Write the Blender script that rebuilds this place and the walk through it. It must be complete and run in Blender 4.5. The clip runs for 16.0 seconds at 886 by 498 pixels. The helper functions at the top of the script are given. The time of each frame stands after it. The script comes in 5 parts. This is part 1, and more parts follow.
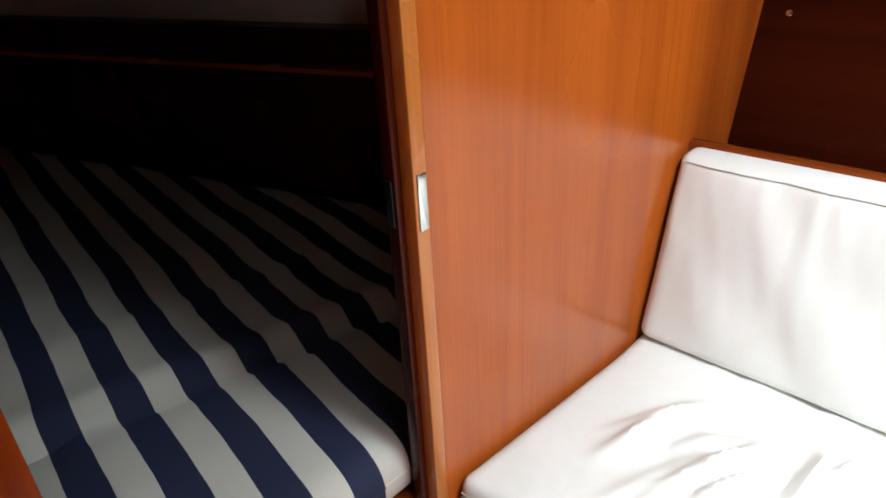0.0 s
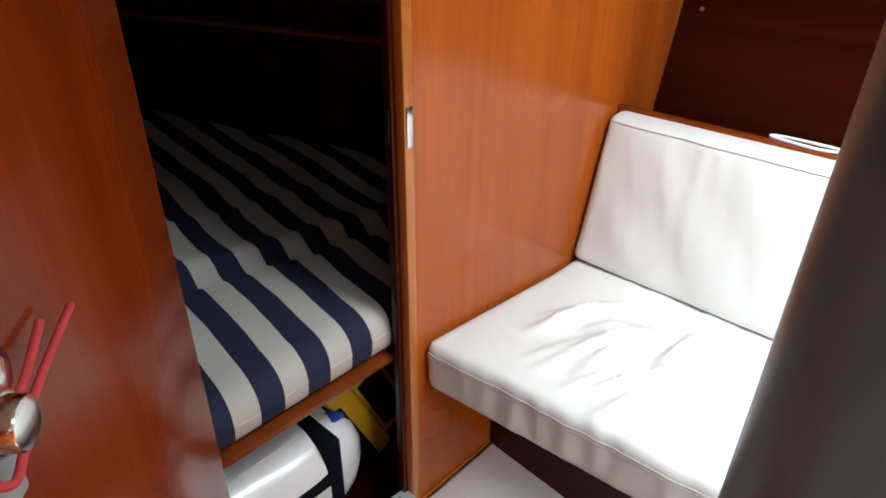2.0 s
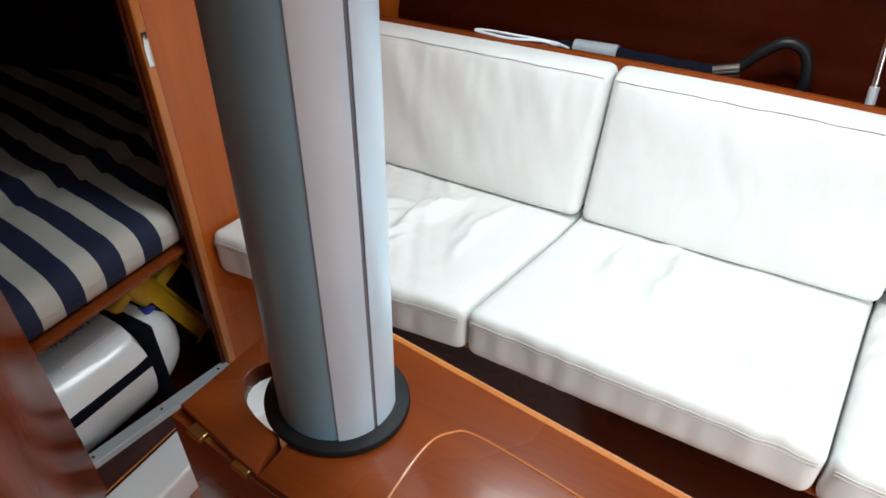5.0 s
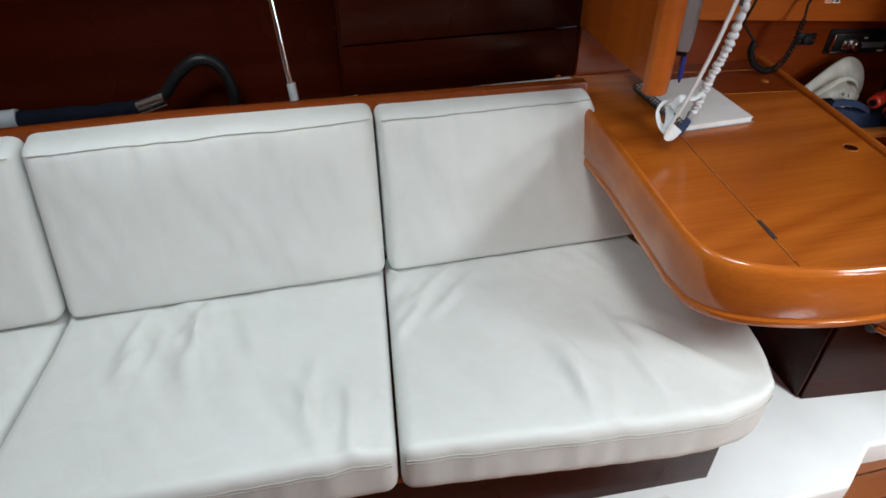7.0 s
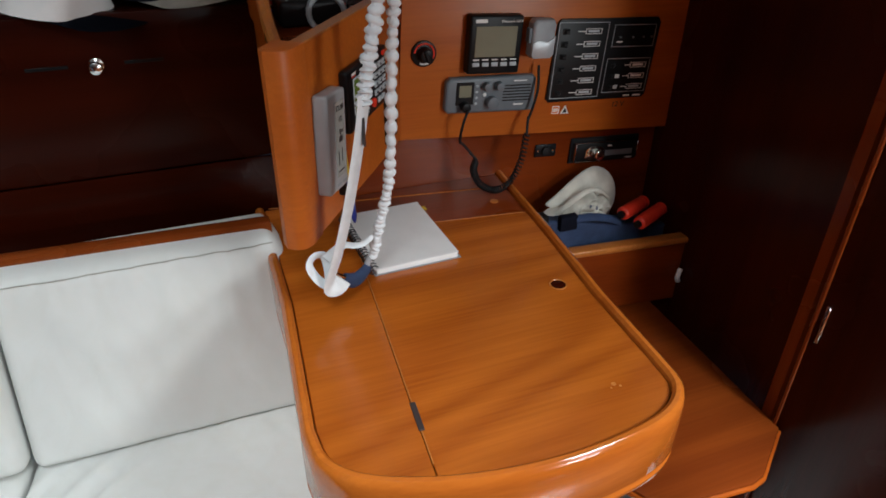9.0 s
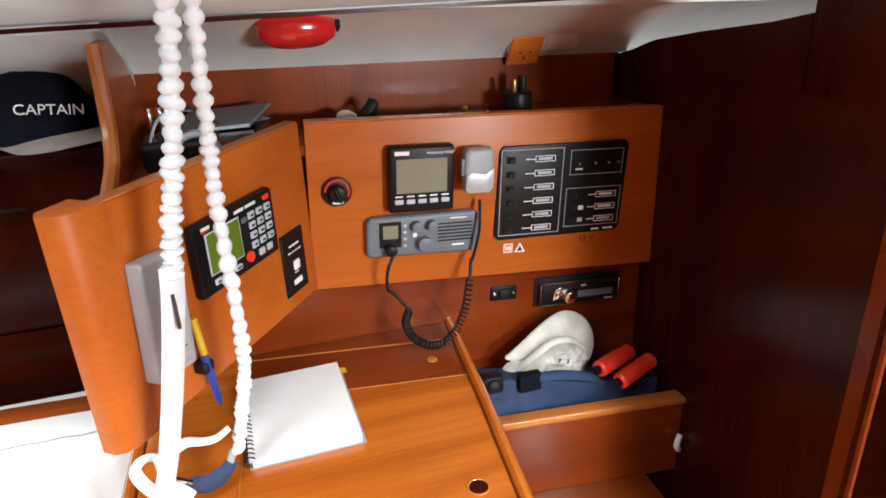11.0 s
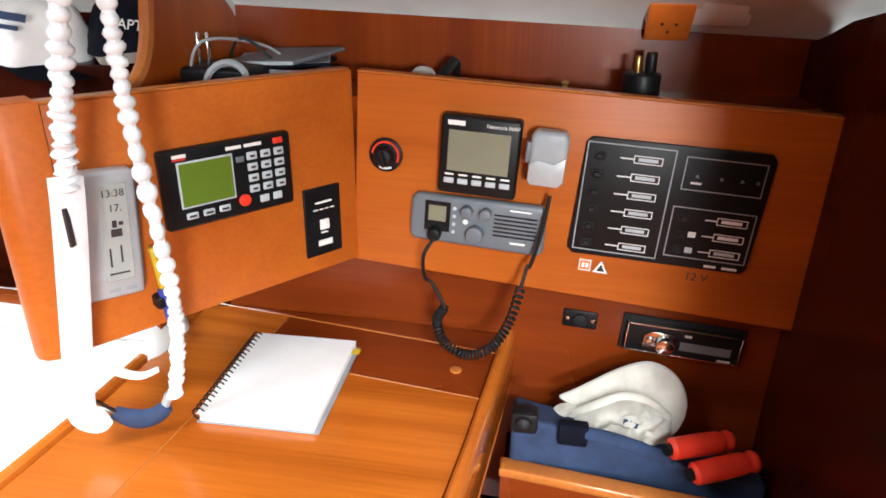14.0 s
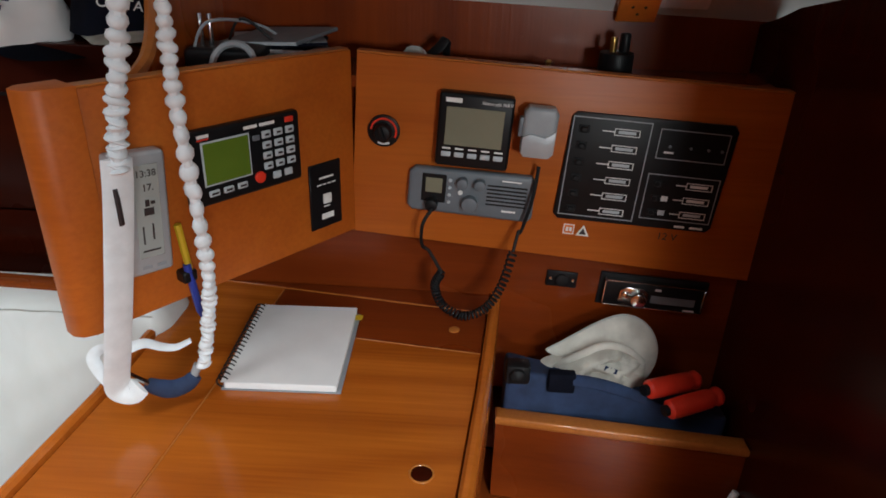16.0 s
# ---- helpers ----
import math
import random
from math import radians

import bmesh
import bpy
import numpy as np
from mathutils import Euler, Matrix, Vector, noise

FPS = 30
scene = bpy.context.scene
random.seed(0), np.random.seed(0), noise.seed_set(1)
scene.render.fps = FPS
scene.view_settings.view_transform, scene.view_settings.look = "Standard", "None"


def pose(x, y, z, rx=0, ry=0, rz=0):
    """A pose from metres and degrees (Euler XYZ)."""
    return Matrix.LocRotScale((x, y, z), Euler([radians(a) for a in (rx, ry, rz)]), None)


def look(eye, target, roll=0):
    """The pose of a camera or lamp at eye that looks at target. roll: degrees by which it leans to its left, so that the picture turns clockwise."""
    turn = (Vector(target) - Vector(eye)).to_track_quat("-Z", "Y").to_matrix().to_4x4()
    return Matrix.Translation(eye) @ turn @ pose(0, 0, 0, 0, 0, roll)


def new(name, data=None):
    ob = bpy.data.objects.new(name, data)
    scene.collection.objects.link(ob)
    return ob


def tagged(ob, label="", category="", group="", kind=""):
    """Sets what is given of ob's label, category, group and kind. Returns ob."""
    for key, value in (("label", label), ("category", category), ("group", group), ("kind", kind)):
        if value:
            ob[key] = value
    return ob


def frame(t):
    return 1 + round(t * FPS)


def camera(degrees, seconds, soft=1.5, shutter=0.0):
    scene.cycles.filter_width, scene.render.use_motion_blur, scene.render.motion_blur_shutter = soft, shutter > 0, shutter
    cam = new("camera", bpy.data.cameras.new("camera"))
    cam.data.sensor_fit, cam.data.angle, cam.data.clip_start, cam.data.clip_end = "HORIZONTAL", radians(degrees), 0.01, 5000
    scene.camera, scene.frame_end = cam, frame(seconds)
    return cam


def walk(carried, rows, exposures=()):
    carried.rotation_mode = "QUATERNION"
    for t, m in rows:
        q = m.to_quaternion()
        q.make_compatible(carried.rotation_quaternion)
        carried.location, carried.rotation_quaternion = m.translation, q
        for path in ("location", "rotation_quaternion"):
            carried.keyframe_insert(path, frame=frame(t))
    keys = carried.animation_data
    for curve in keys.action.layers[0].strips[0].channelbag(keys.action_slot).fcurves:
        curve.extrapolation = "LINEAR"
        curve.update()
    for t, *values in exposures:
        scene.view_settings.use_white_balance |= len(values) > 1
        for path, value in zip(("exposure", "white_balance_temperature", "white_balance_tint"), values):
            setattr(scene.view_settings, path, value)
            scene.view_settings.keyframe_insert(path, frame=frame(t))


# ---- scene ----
cam = camera(67.7, 16.0, 1.7)
PATH = [
    (0, (0.504, -0.909, 1.308), (-0.742, 0.342, 0.369), -3.3),
    (0.5, (0.525, -0.921, 1.327), (-0.59, 0.369, 0.281), -2.8),
    (1, (0.571, -0.967, 1.351), (-0.498, 0.354, 0.296), -2.2),
    (1.5, (0.654, -1.056, 1.355), (-0.457, 0.259, 0.337), -0.1),
    (2, (0.742, -1.152, 1.372), (-0.433, 0.12, 0.372), 0.3),
    (2.5, (0.834, -1.235, 1.397), (-0.369, 0.035, 0.428), -0.2),
    (3, (0.922, -1.264, 1.427), (-0.276, -0.037, 0.398), -0.1),
    (3.2, (0.953, -1.271, 1.43), (-0.226, -0.039, 0.384), -0.4),
    (5.3, (1.117, -1.225, 1.471), (0.464, 0.215, 0.247), 0.3),
    (5.5, (1.128, -1.204, 1.476), (0.577, 0.275, 0.247), 0.5),
    (6, (1.162, -1.126, 1.498), (0.922, 0.396, 0.224), -0.3),
    (6.5, (1.188, -1.055, 1.501), (1.29, 0.477, 0.219), 0.1),
    (7, (1.242, -1.025, 1.487), (1.618, 0.502, 0.251), 0.3),
    (7.5, (1.327, -0.984, 1.494), (1.854, 0.527, 0.295), 0.3),
    (8, (1.467, -0.946, 1.498), (2.068, 0.57, 0.34), 0.8),
    (8.5, (1.62, -0.908, 1.492), (2.232, 0.631, 0.37), 0.6),
    (9, (1.767, -0.895, 1.49), (2.392, 0.686, 0.436), 0.6),
    (9.5, (1.826, -0.885, 1.506), (2.548, 0.691, 0.508), 1.5),
    (10, (1.879, -0.859, 1.5), (2.632, 0.747, 0.577), 0.8),
    (10.2, (1.905, -0.831, 1.494), (2.648, 0.799, 0.605), 0.5),
    (12.3, (2.353, -0.688, 1.432), (2.279, 1.189, 0.745), -2.2),
    (12.5, (2.37, -0.685, 1.423), (2.243, 1.188, 0.732), -0.7),
    (13, (2.405, -0.672, 1.405), (2.177, 1.168, 0.656), -1.4),
    (13.5, (2.412, -0.651, 1.396), (2.157, 1.177, 0.628), -1.9),
    (14, (2.433, -0.609, 1.395), (2.133, 1.204, 0.607), 0.8),
    (14.5, (2.454, -0.597, 1.394), (2.152, 1.208, 0.585), 0.4),
    (15, (2.442, -0.586, 1.399), (2.162, 1.213, 0.571), 0.6),
    (15.5, (2.4, -0.629, 1.405), (2.221, 1.179, 0.568), 1.8),
    (16, (2.33, -0.688, 1.418), (2.263, 1.115, 0.556), 1.9),
]
EXPOSURES = [(0, 1.15), (2, 1.0), (3, 1.1), (3.2, 1.1), (4.2, 0.7), (5.3, 0.15), (6, -0.35), (7, -0.6), (8, -0.55), (9, -0.5), (9.5, -0.2), (10.2, 0.45), (12.3, 1.3), (14, 1.2), (15, 1.1), (15.5, 0.2), (16, -0.4)]
walk(cam, [(t, look(eye, target, roll)) for t, eye, target, roll in PATH], EXPOSURES)

# ---- light ----
world = bpy.data.worlds.new("sky")
scene.world = world
world.use_nodes = True
_sky = world.node_tree.nodes.new("ShaderNodeTexSky")
_sky.sky_type, _sky.sun_disc = "NISHITA", False
_sky.sun_elevation, _sky.sun_rotation = radians(50), radians(200)
world.node_tree.links.new(_sky.outputs[0], world.node_tree.nodes["Background"].inputs[0])
world.node_tree.nodes["Background"].inputs[1].default_value = 0.12


def daylight(name, eye, target, w, h, watts, color=(1, 1, 1), spread=180):
    d = bpy.data.lights.new(name, "AREA")
    d.shape, d.size, d.size_y, d.energy, d.color, d.spread = "RECTANGLE", w, h, watts, color, radians(spread)
    ob = new(name, d)
    ob.matrix_world = look(eye, target)
    return ob


sun = new("sun", bpy.data.lights.new("sun", "SUN"))
sun.data.energy, sun.data.angle, sun.data.color = 1.0, radians(12), (1.0, 0.97, 0.92)
sun.matrix_world = look((0, 0, 0), (0.25, 0.6, -1))
daylight("companionway_light", (3.00, -1.55, 1.93), (2.94, -1.45, 0.5), 0.54, 0.58, 80, (0.90, 0.98, 1.0), 130)
daylight("hatch_light", (1.55, -0.85, 1.93), (1.55, -0.80, 0.5), 0.46, 0.46, 7.5, (0.84, 0.95, 1.0), 120)
# Added lamp: no fore hatch is seen; tilted to brighten bulkhead and settee.
daylight("fore_saloon_fill_light", (0.90, -0.265, 1.93), (0.62, 0.15, 0.5), 0.38, 0.36, 8.5, (0.84, 0.96, 1.0), 135)
# Added lamp: no port window is seen; brightens the nook and headliner.
daylight("port_fill_light", (3.20, -2.69, 1.52), (3.15, -1.0, 1.42), 0.54, 0.22, 16.0, (0.90, 0.98, 1.0), 110)


# ---- materials ----
def material(name, rough=0.5, metal=0.0, coat=0.0, spec=0.5):
    m = bpy.data.materials.new(name)
    m.use_nodes = True
    p = m.node_tree.nodes["Principled BSDF"]
    p.inputs["Roughness"].default_value, p.inputs["Metallic"].default_value = rough, metal
    p.inputs["Specular IOR Level"].default_value = spec
    p.inputs["Coat Weight"].default_value, p.inputs["Coat Roughness"].default_value = coat, 0.12
    return m, m.node_tree.nodes, m.node_tree.links, p


def noise_node(nodes, links, scale, stretch=(1, 1, 1), detail=4.0, distortion=0.0, space="Object"):
    tc, mp, nz = nodes.new("ShaderNodeTexCoord"), nodes.new("ShaderNodeMapping"), nodes.new("ShaderNodeTexNoise")
    mp.inputs["Scale"].default_value = stretch
    nz.inputs["Scale"].default_value, nz.inputs["Detail"].default_value = scale, detail
    nz.inputs["Distortion"].default_value = distortion
    links.new(tc.outputs[space], mp.inputs[0])
    links.new(mp.outputs[0], nz.inputs["Vector"])
    return nz


def ramp(nodes, links, src, stops):
    r = nodes.new("ShaderNodeValToRGB")
    while len(r.color_ramp.elements) < len(stops):
        r.color_ramp.elements.new(0.5)
    for e, (at, c) in zip(r.color_ramp.elements, stops):
        e.position, e.color = at, (*c, 1)
    links.new(src, r.inputs[0])
    return r


def mixed(nodes, links, kind, fac, a, b):
    x = nodes.new("ShaderNodeMix")
    x.data_type, x.blend_type = "RGBA", kind
    x.inputs["Factor"].default_value = fac
    links.new(a, x.inputs["A"])
    links.new(b, x.inputs["B"])
    return x.outputs["Result"]


def bumped(nodes, links, p, height, strength, distance):
    b = nodes.new("ShaderNodeBump")
    b.inputs["Strength"].default_value, b.inputs["Distance"].default_value = strength, distance
    links.new(height, b.inputs["Height"])
    links.new(b.outputs[0], p.inputs["Normal"])


def wood(name, dark, light, grain="z", rough=0.28, coat=0.5, streak=1.0, spec=0.3):
    """Varnished wood with its grain along one axis."""
    m, n, l, p = material(name, rough, 0, coat, spec)
    st = [1.0, 1.0, 1.0]
    st["xyz".index(grain)] = 0.06
    mid = tuple((a + b) / 2 for a, b in zip(dark, light))
    broad = noise_node(n, l, 9 * streak, st, 3, 0.6)
    fine = noise_node(n, l, 170, [s if s == 1 else 0.03 for s in st], 5, 0.2)
    cloud = noise_node(n, l, 2.2, (1, 1, 1), 3)
    c1 = ramp(n, l, broad.outputs[0], [(0.22, dark), (0.5, mid), (0.8, light)])
    c2 = ramp(n, l, fine.outputs[0], [(0.3, (0.84, 0.80, 0.76)), (0.65, (1, 1, 1))])
    c3 = ramp(n, l, cloud.outputs[0], [(0.3, (0.86, 0.82, 0.8)), (0.7, (1.06, 1.06, 1.06))])
    l.new(mixed(n, l, "MULTIPLY", 0.8, mixed(n, l, "MULTIPLY", 0.75, c1.outputs[0], c2.outputs[0]), c3.outputs[0]), p.inputs["Base Color"])
    rr = ramp(n, l, cloud.outputs[0], [(0.2, (rough * 0.7,) * 3), (0.8, (rough * 1.3,) * 3)])
    l.new(rr.outputs[0], p.inputs["Roughness"])
    bumped(n, l, p, fine.outputs[0], 0.12, 0.002)
    return m


def figured(name, dark, light, rough=0.2):
    """Varnished cherry boards laid along x, with quiet cathedral figure and a slightly different tone each."""
    m, n, l, p = material(name, rough, 0, 0.15, 0.35)
    base = noise_node(n, l, 2.2, (0.30, 2.2, 1.0), 0.0, 0.12)
    mul, sn, soft = n.new("ShaderNodeMath"), n.new("ShaderNodeMath"), n.new("ShaderNodeMath")
    mul.operation, sn.operation, soft.operation = "MULTIPLY", "SINE", "MULTIPLY_ADD"
    mul.inputs[1].default_value = 60.0
    l.new(base.outputs[0], mul.inputs[0])
    l.new(mul.outputs[0], sn.inputs[0])
    soft.inputs[1].default_value, soft.inputs[2].default_value = 0.5, 0.5
    l.new(sn.outputs[0], soft.inputs[0])
    mid = tuple((a + b) / 2 for a, b in zip(dark, light))
    low = tuple(a * 0.32 + b * 0.68 for a, b in zip(dark, mid))
    high = tuple(a * 0.30 + b * 0.70 for a, b in zip(light, mid))
    c1 = ramp(n, l, soft.outputs[0], [(0.0, low), (0.4, mid), (1.0, high)])
    fine = noise_node(n, l, 190, (0.035, 1, 1), 5, 0.2)
    c2 = ramp(n, l, fine.outputs[0], [(0.3, (0.76, 0.70, 0.64)), (0.65, (1, 1, 1))])
    cloud = noise_node(n, l, 3.0, (1, 1, 1), 3)
    c3 = ramp(n, l, cloud.outputs[0], [(0.3, (0.84, 0.80, 0.76)), (0.7, (1.05, 1.05, 1.05))])
    tc, sep, wide, cell, tone = (n.new(k) for k in ("ShaderNodeTexCoord", "ShaderNodeSeparateXYZ", "ShaderNodeMath", "ShaderNodeMath", "ShaderNodeTexWhiteNoise"))
    wide.operation, cell.operation, tone.noise_dimensions = "MULTIPLY", "FLOOR", "1D"
    wide.inputs[1].default_value = 8.3
    l.new(tc.outputs["Object"], sep.inputs[0])
    l.new(sep.outputs[1], wide.inputs[0])
    l.new(wide.outputs[0], cell.inputs[0])
    l.new(cell.outputs[0], tone.inputs["W"])
    c4 = ramp(n, l, tone.outputs["Value"], [(0.0, (0.80, 0.76, 0.72)), (1.0, (1.06, 1.05, 1.04))])
    figure = mixed(n, l, "MULTIPLY", 0.7, c1.outputs[0], c2.outputs[0])
    toned = mixed(n, l, "MULTIPLY", 0.8, figure, c4.outputs[0])
    l.new(mixed(n, l, "MULTIPLY", 0.8, toned, c3.outputs[0]), p.inputs["Base Color"])
    rr = ramp(n, l, cloud.outputs[0], [(0.2, (rough * 0.7,) * 3), (0.8, (rough * 1.5,) * 3)])
    l.new(rr.outputs[0], p.inputs["Roughness"])
    bumped(n, l, p, fine.outputs[0], 0.10, 0.002)
    return m


def plain(name, color, rough=0.5, metal=0.0, coat=0.0, vary=0.12, scale=30, bump=0.05, spec=0.5):
    m, n, l, p = material(name, rough, metal, coat, spec)
    nz = noise_node(n, l, scale)
    r = ramp(n, l, nz.outputs[0], [(0.3, tuple(c * (1 - vary) for c in color)), (0.7, tuple(min(1, c * (1 + vary)) for c in color))])
    l.new(r.outputs[0], p.inputs["Base Color"])
    fine = noise_node(n, l, scale * 12)
    if bump:
        bumped(n, l, p, fine.outputs[0], bump, 0.001)
    return m


def leather(name, color):
    m, n, l, p = material(name, 0.55)
    a, b, c = noise_node(n, l, 5), noise_node(n, l, 22, (1, 1, 0.5), 5, 0.8), noise_node(n, l, 600)
    r = ramp(n, l, a.outputs[0], [(0.3, tuple(v * 0.93 for v in color)), (0.7, color)])
    r2 = ramp(n, l, b.outputs[0], [(0.25, (0.94, 0.93, 0.90)), (0.6, (1, 1, 1))])
    l.new(mixed(n, l, "MULTIPLY", 0.6, r.outputs[0], r2.outputs[0]), p.inputs["Base Color"])
    add = n.new("ShaderNodeMath")
    add.operation = "MULTIPLY_ADD"
    l.new(c.outputs[0], add.inputs[0])
    add.inputs[1].default_value = 0.15
    l.new(b.outputs[0], add.inputs[2])
    bumped(n, l, p, add.outputs[0], 0.25, 0.004)
    return m


def striped(name, pale, navy, axis, width, phase):
    """Woven ticking with broad stripes of even width."""
    m, n, l, p = material(name, 0.85)
    tc, sep, mul, fr, cmp = (n.new(k) for k in ("ShaderNodeTexCoord", "ShaderNodeSeparateXYZ", "ShaderNodeMath", "ShaderNodeMath", "ShaderNodeMath"))
    rot = n.new("ShaderNodeMapping")
    rot.inputs["Rotation"].default_value = (0, 0, radians(axis))
    wob = noise_node(n, l, 3)
    l.new(tc.outputs["Object"], rot.inputs[0])
    l.new(rot.outputs[0], sep.inputs[0])
    addw = n.new("ShaderNodeMath")
    addw.operation = "MULTIPLY_ADD"
    l.new(wob.outputs[0], addw.inputs[0])
    addw.inputs[1].default_value = 0.02
    l.new(sep.outputs[1], addw.inputs[2])
    mul.operation, fr.operation, cmp.operation = "DIVIDE", "FRACT", "GREATER_THAN"
    l.new(addw.outputs[0], mul.inputs[0])
    mul.inputs[1].default_value = 2 * width
    shifted = n.new("ShaderNodeMath")
    shifted.operation = "ADD"
    shifted.inputs[1].default_value = phase
    l.new(mul.outputs[0], shifted.inputs[0])
    l.new(shifted.outputs[0], fr.inputs[0])
    l.new(fr.outputs[0], cmp.inputs[0])
    cmp.inputs[1].default_value = 0.5
    r = ramp(n, l, cmp.outputs[0], [(0.0, pale), (1.0, navy)])
    grime = noise_node(n, l, 6)
    g = ramp(n, l, grime.outputs[0], [(0.3, (0.85, 0.84, 0.82)), (0.7, (1, 1, 1))])
    l.new(mixed(n, l, "MULTIPLY", 0.8, r.outputs[0], g.outputs[0]), p.inputs["Base Color"])
    weave = noise_node(n, l, 500)
    bumped(n, l, p, weave.outputs[0], 0.3, 0.001)
    return m


DK, LT = (0.27, 0.048, 0.006), (0.50, 0.116, 0.012)
M_WOODZ = wood("cherry_upright", DK, LT, "z", 0.26, 0.15)
M_WOODX = wood("cherry_fore_aft", DK, LT, "x", 0.26, 0.15)
# Mahogany taken nearly black: the shade it stands in is part of its colour.
M_DARKX = wood("mahogany_dark_shaded", (0.018, 0.0021, 0.0007), (0.046, 0.0057, 0.0014), "x", 0.26, 0.0, 1.0, 0.12)
M_DARKZ = wood("mahogany_dark_shaded_upright", (0.024, 0.0028, 0.0009), (0.060, 0.0074, 0.0018), "z", 0.26, 0.0, 1.0, 0.12)
M_PANEL = wood("honey_cherry_panel", (0.40, 0.085, 0.009), (0.54, 0.140, 0.015), "x", 0.42, 0.0)
M_DESK = wood("honey_cherry_top", (0.38, 0.085, 0.010), (0.62, 0.180, 0.024), "x", 0.12, 0.25, 0.8)
M_LID = figured("figured_cherry_lid", (0.32, 0.064, 0.007), (0.64, 0.185, 0.021))
M_EDGE = wood("honey_edge", (0.40, 0.12, 0.022), (0.55, 0.19, 0.04), "z", 0.3, 0.4)
M_TABLE = wood("brown_cherry_table", (0.14, 0.025, 0.005), (0.26, 0.056, 0.009), "x", 0.26, 0.15)
# Cherry deepened for the nook's shade; the shade is part of both colours.
M_RUBYX = wood("red_cherry_shaded", (0.13, 0.019, 0.003), (0.265, 0.046, 0.006), "x", 0.26, 0.15)
M_RUBYZ = wood("red_cherry_shaded_upright", (0.13, 0.019, 0.003), (0.265, 0.046, 0.006), "z", 0.26, 0.15)
# The door gets less light than the bulkhead; that shade is in its colour.
M_DOOR = wood("red_cherry_shaded_door", (0.15, 0.019, 0.003), (0.30, 0.047, 0.005), "z", 0.20, 0.05, 1.0, 0.2)
M_FLOOR = wood("teak_sole", (0.16, 0.045, 0.015), (0.30, 0.10, 0.035), "x", 0.3, 0.4)
M_CAULK = plain("sole_joint", (0.03, 0.015, 0.01), 0.5)
M_LEATHER = leather("cream_leather", (0.725, 0.73, 0.71))
M_PIPING = plain("cream_piping", (0.44, 0.43, 0.39), 0.7)
M_TICK = striped("navy_ticking", (0.50, 0.475, 0.43), (0.009, 0.013, 0.045), 7.5, 0.0484, 0.273)
M_WHITE = plain("white_gelcoat", (0.80, 0.80, 0.80), 0.3, 0, 0.3, 0.04, 6, 0.0)
M_LINER = plain("grey_white_lining", (0.60, 0.60, 0.58), 0.8, 0, 0, 0.06, 12, 0.15)
M_ALU = plain("anodised_aluminium", (0.23, 0.45, 0.57), 0.34, 0.12, 0, 0.05, 8, 0.03)
# Brighter than the pillar: the track's reflection of daylight is put into its colour.
M_TRACK = plain("sheen_aluminium", (0.62, 0.82, 0.95), 0.30, 0.2, 0, 0.04, 8, 0.02)
M_STEEL = plain("stainless_steel", (0.62, 0.62, 0.60), 0.16, 1.0, 0, 0.05, 20, 0.0)
M_BLACK = plain("black_plastic", (0.007, 0.007, 0.008), 0.42, 0, 0, 0.2, 40, 0.05, 0.22)
M_RUBBER = plain("black_rubber", (0.007, 0.007, 0.008), 0.6, 0, 0, 0.2, 40, 0.05, 0.3)
M_GREY = plain("grey_plastic", (0.13, 0.15, 0.17), 0.45, 0, 0, 0.08, 40)
M_LGREY = plain("light_grey_plastic", (0.30, 0.32, 0.34), 0.45, 0, 0, 0.08, 40)
M_SILVER = plain("silver_plastic", (0.40, 0.42, 0.44), 0.38, 0.2, 0, 0.06, 40)
M_KEY = plain("pale_key", (0.45, 0.50, 0.53), 0.5, 0, 0, 0.08, 60)
M_INK = plain("white_print", (0.78, 0.78, 0.76), 0.6, 0, 0, 0.05, 60, 0)
M_DARKINK = plain("dark_print", (0.03, 0.02, 0.02), 0.6, 0, 0, 0.05, 60, 0)
M_RED = plain("red_plastic", (0.74, 0.040, 0.018), 0.4, 0, 0.2, 0.1, 30)
M_REDGLASS = plain("red_lens", (0.55, 0.02, 0.02), 0.15, 0, 0.6, 0.1, 30, 0)
M_ORANGE = plain("orange_plastic", (0.70, 0.17, 0.02), 0.5, 0, 0, 0.1, 30)
M_LCD = plain("grey_green_lcd", (0.20, 0.21, 0.15), 0.25, 0, 0.5, 0.05, 20, 0)
M_LCDG = plain("green_lcd", (0.11, 0.18, 0.02), 0.25, 0, 0.5, 0.05, 20, 0)
M_LCDS = plain("silver_lcd", (0.36, 0.38, 0.36), 0.25, 0, 0.5, 0.05, 20, 0)
M_PAPER = plain("paper", (0.82, 0.82, 0.82), 0.75, 0, 0, 0.03, 20)
M_COTTON = plain("white_cord", (0.74, 0.78, 0.81), 0.85, 0, 0, 0.06, 60, 0.3)
M_CAP = plain("cream_cotton", (0.58, 0.56, 0.50), 0.85, 0, 0, 0.18, 25, 0.3)
M_NAVYC = plain("navy_canvas", (0.018, 0.036, 0.090), 0.85, 0, 0, 0.25, 35, 0.4)
M_DARKC = plain("dark_cloth", (0.005, 0.006, 0.012), 0.85, 0, 0, 0.2, 40, 0.3, 0.08)
M_YELLOW = plain("yellow_plastic", (0.65, 0.42, 0.02), 0.45, 0, 0, 0.1, 30)
M_BLUE = plain("blue_plastic", (0.02, 0.05, 0.35), 0.4, 0, 0, 0.1, 30)
M_BRASS = plain("brass", (0.55, 0.38, 0.12), 0.3, 1.0, 0, 0.1, 30)
M_REDCORD = plain("red_cord", (0.60, 0.05, 0.06), 0.75, 0, 0, 0.1, 60, 0.3)


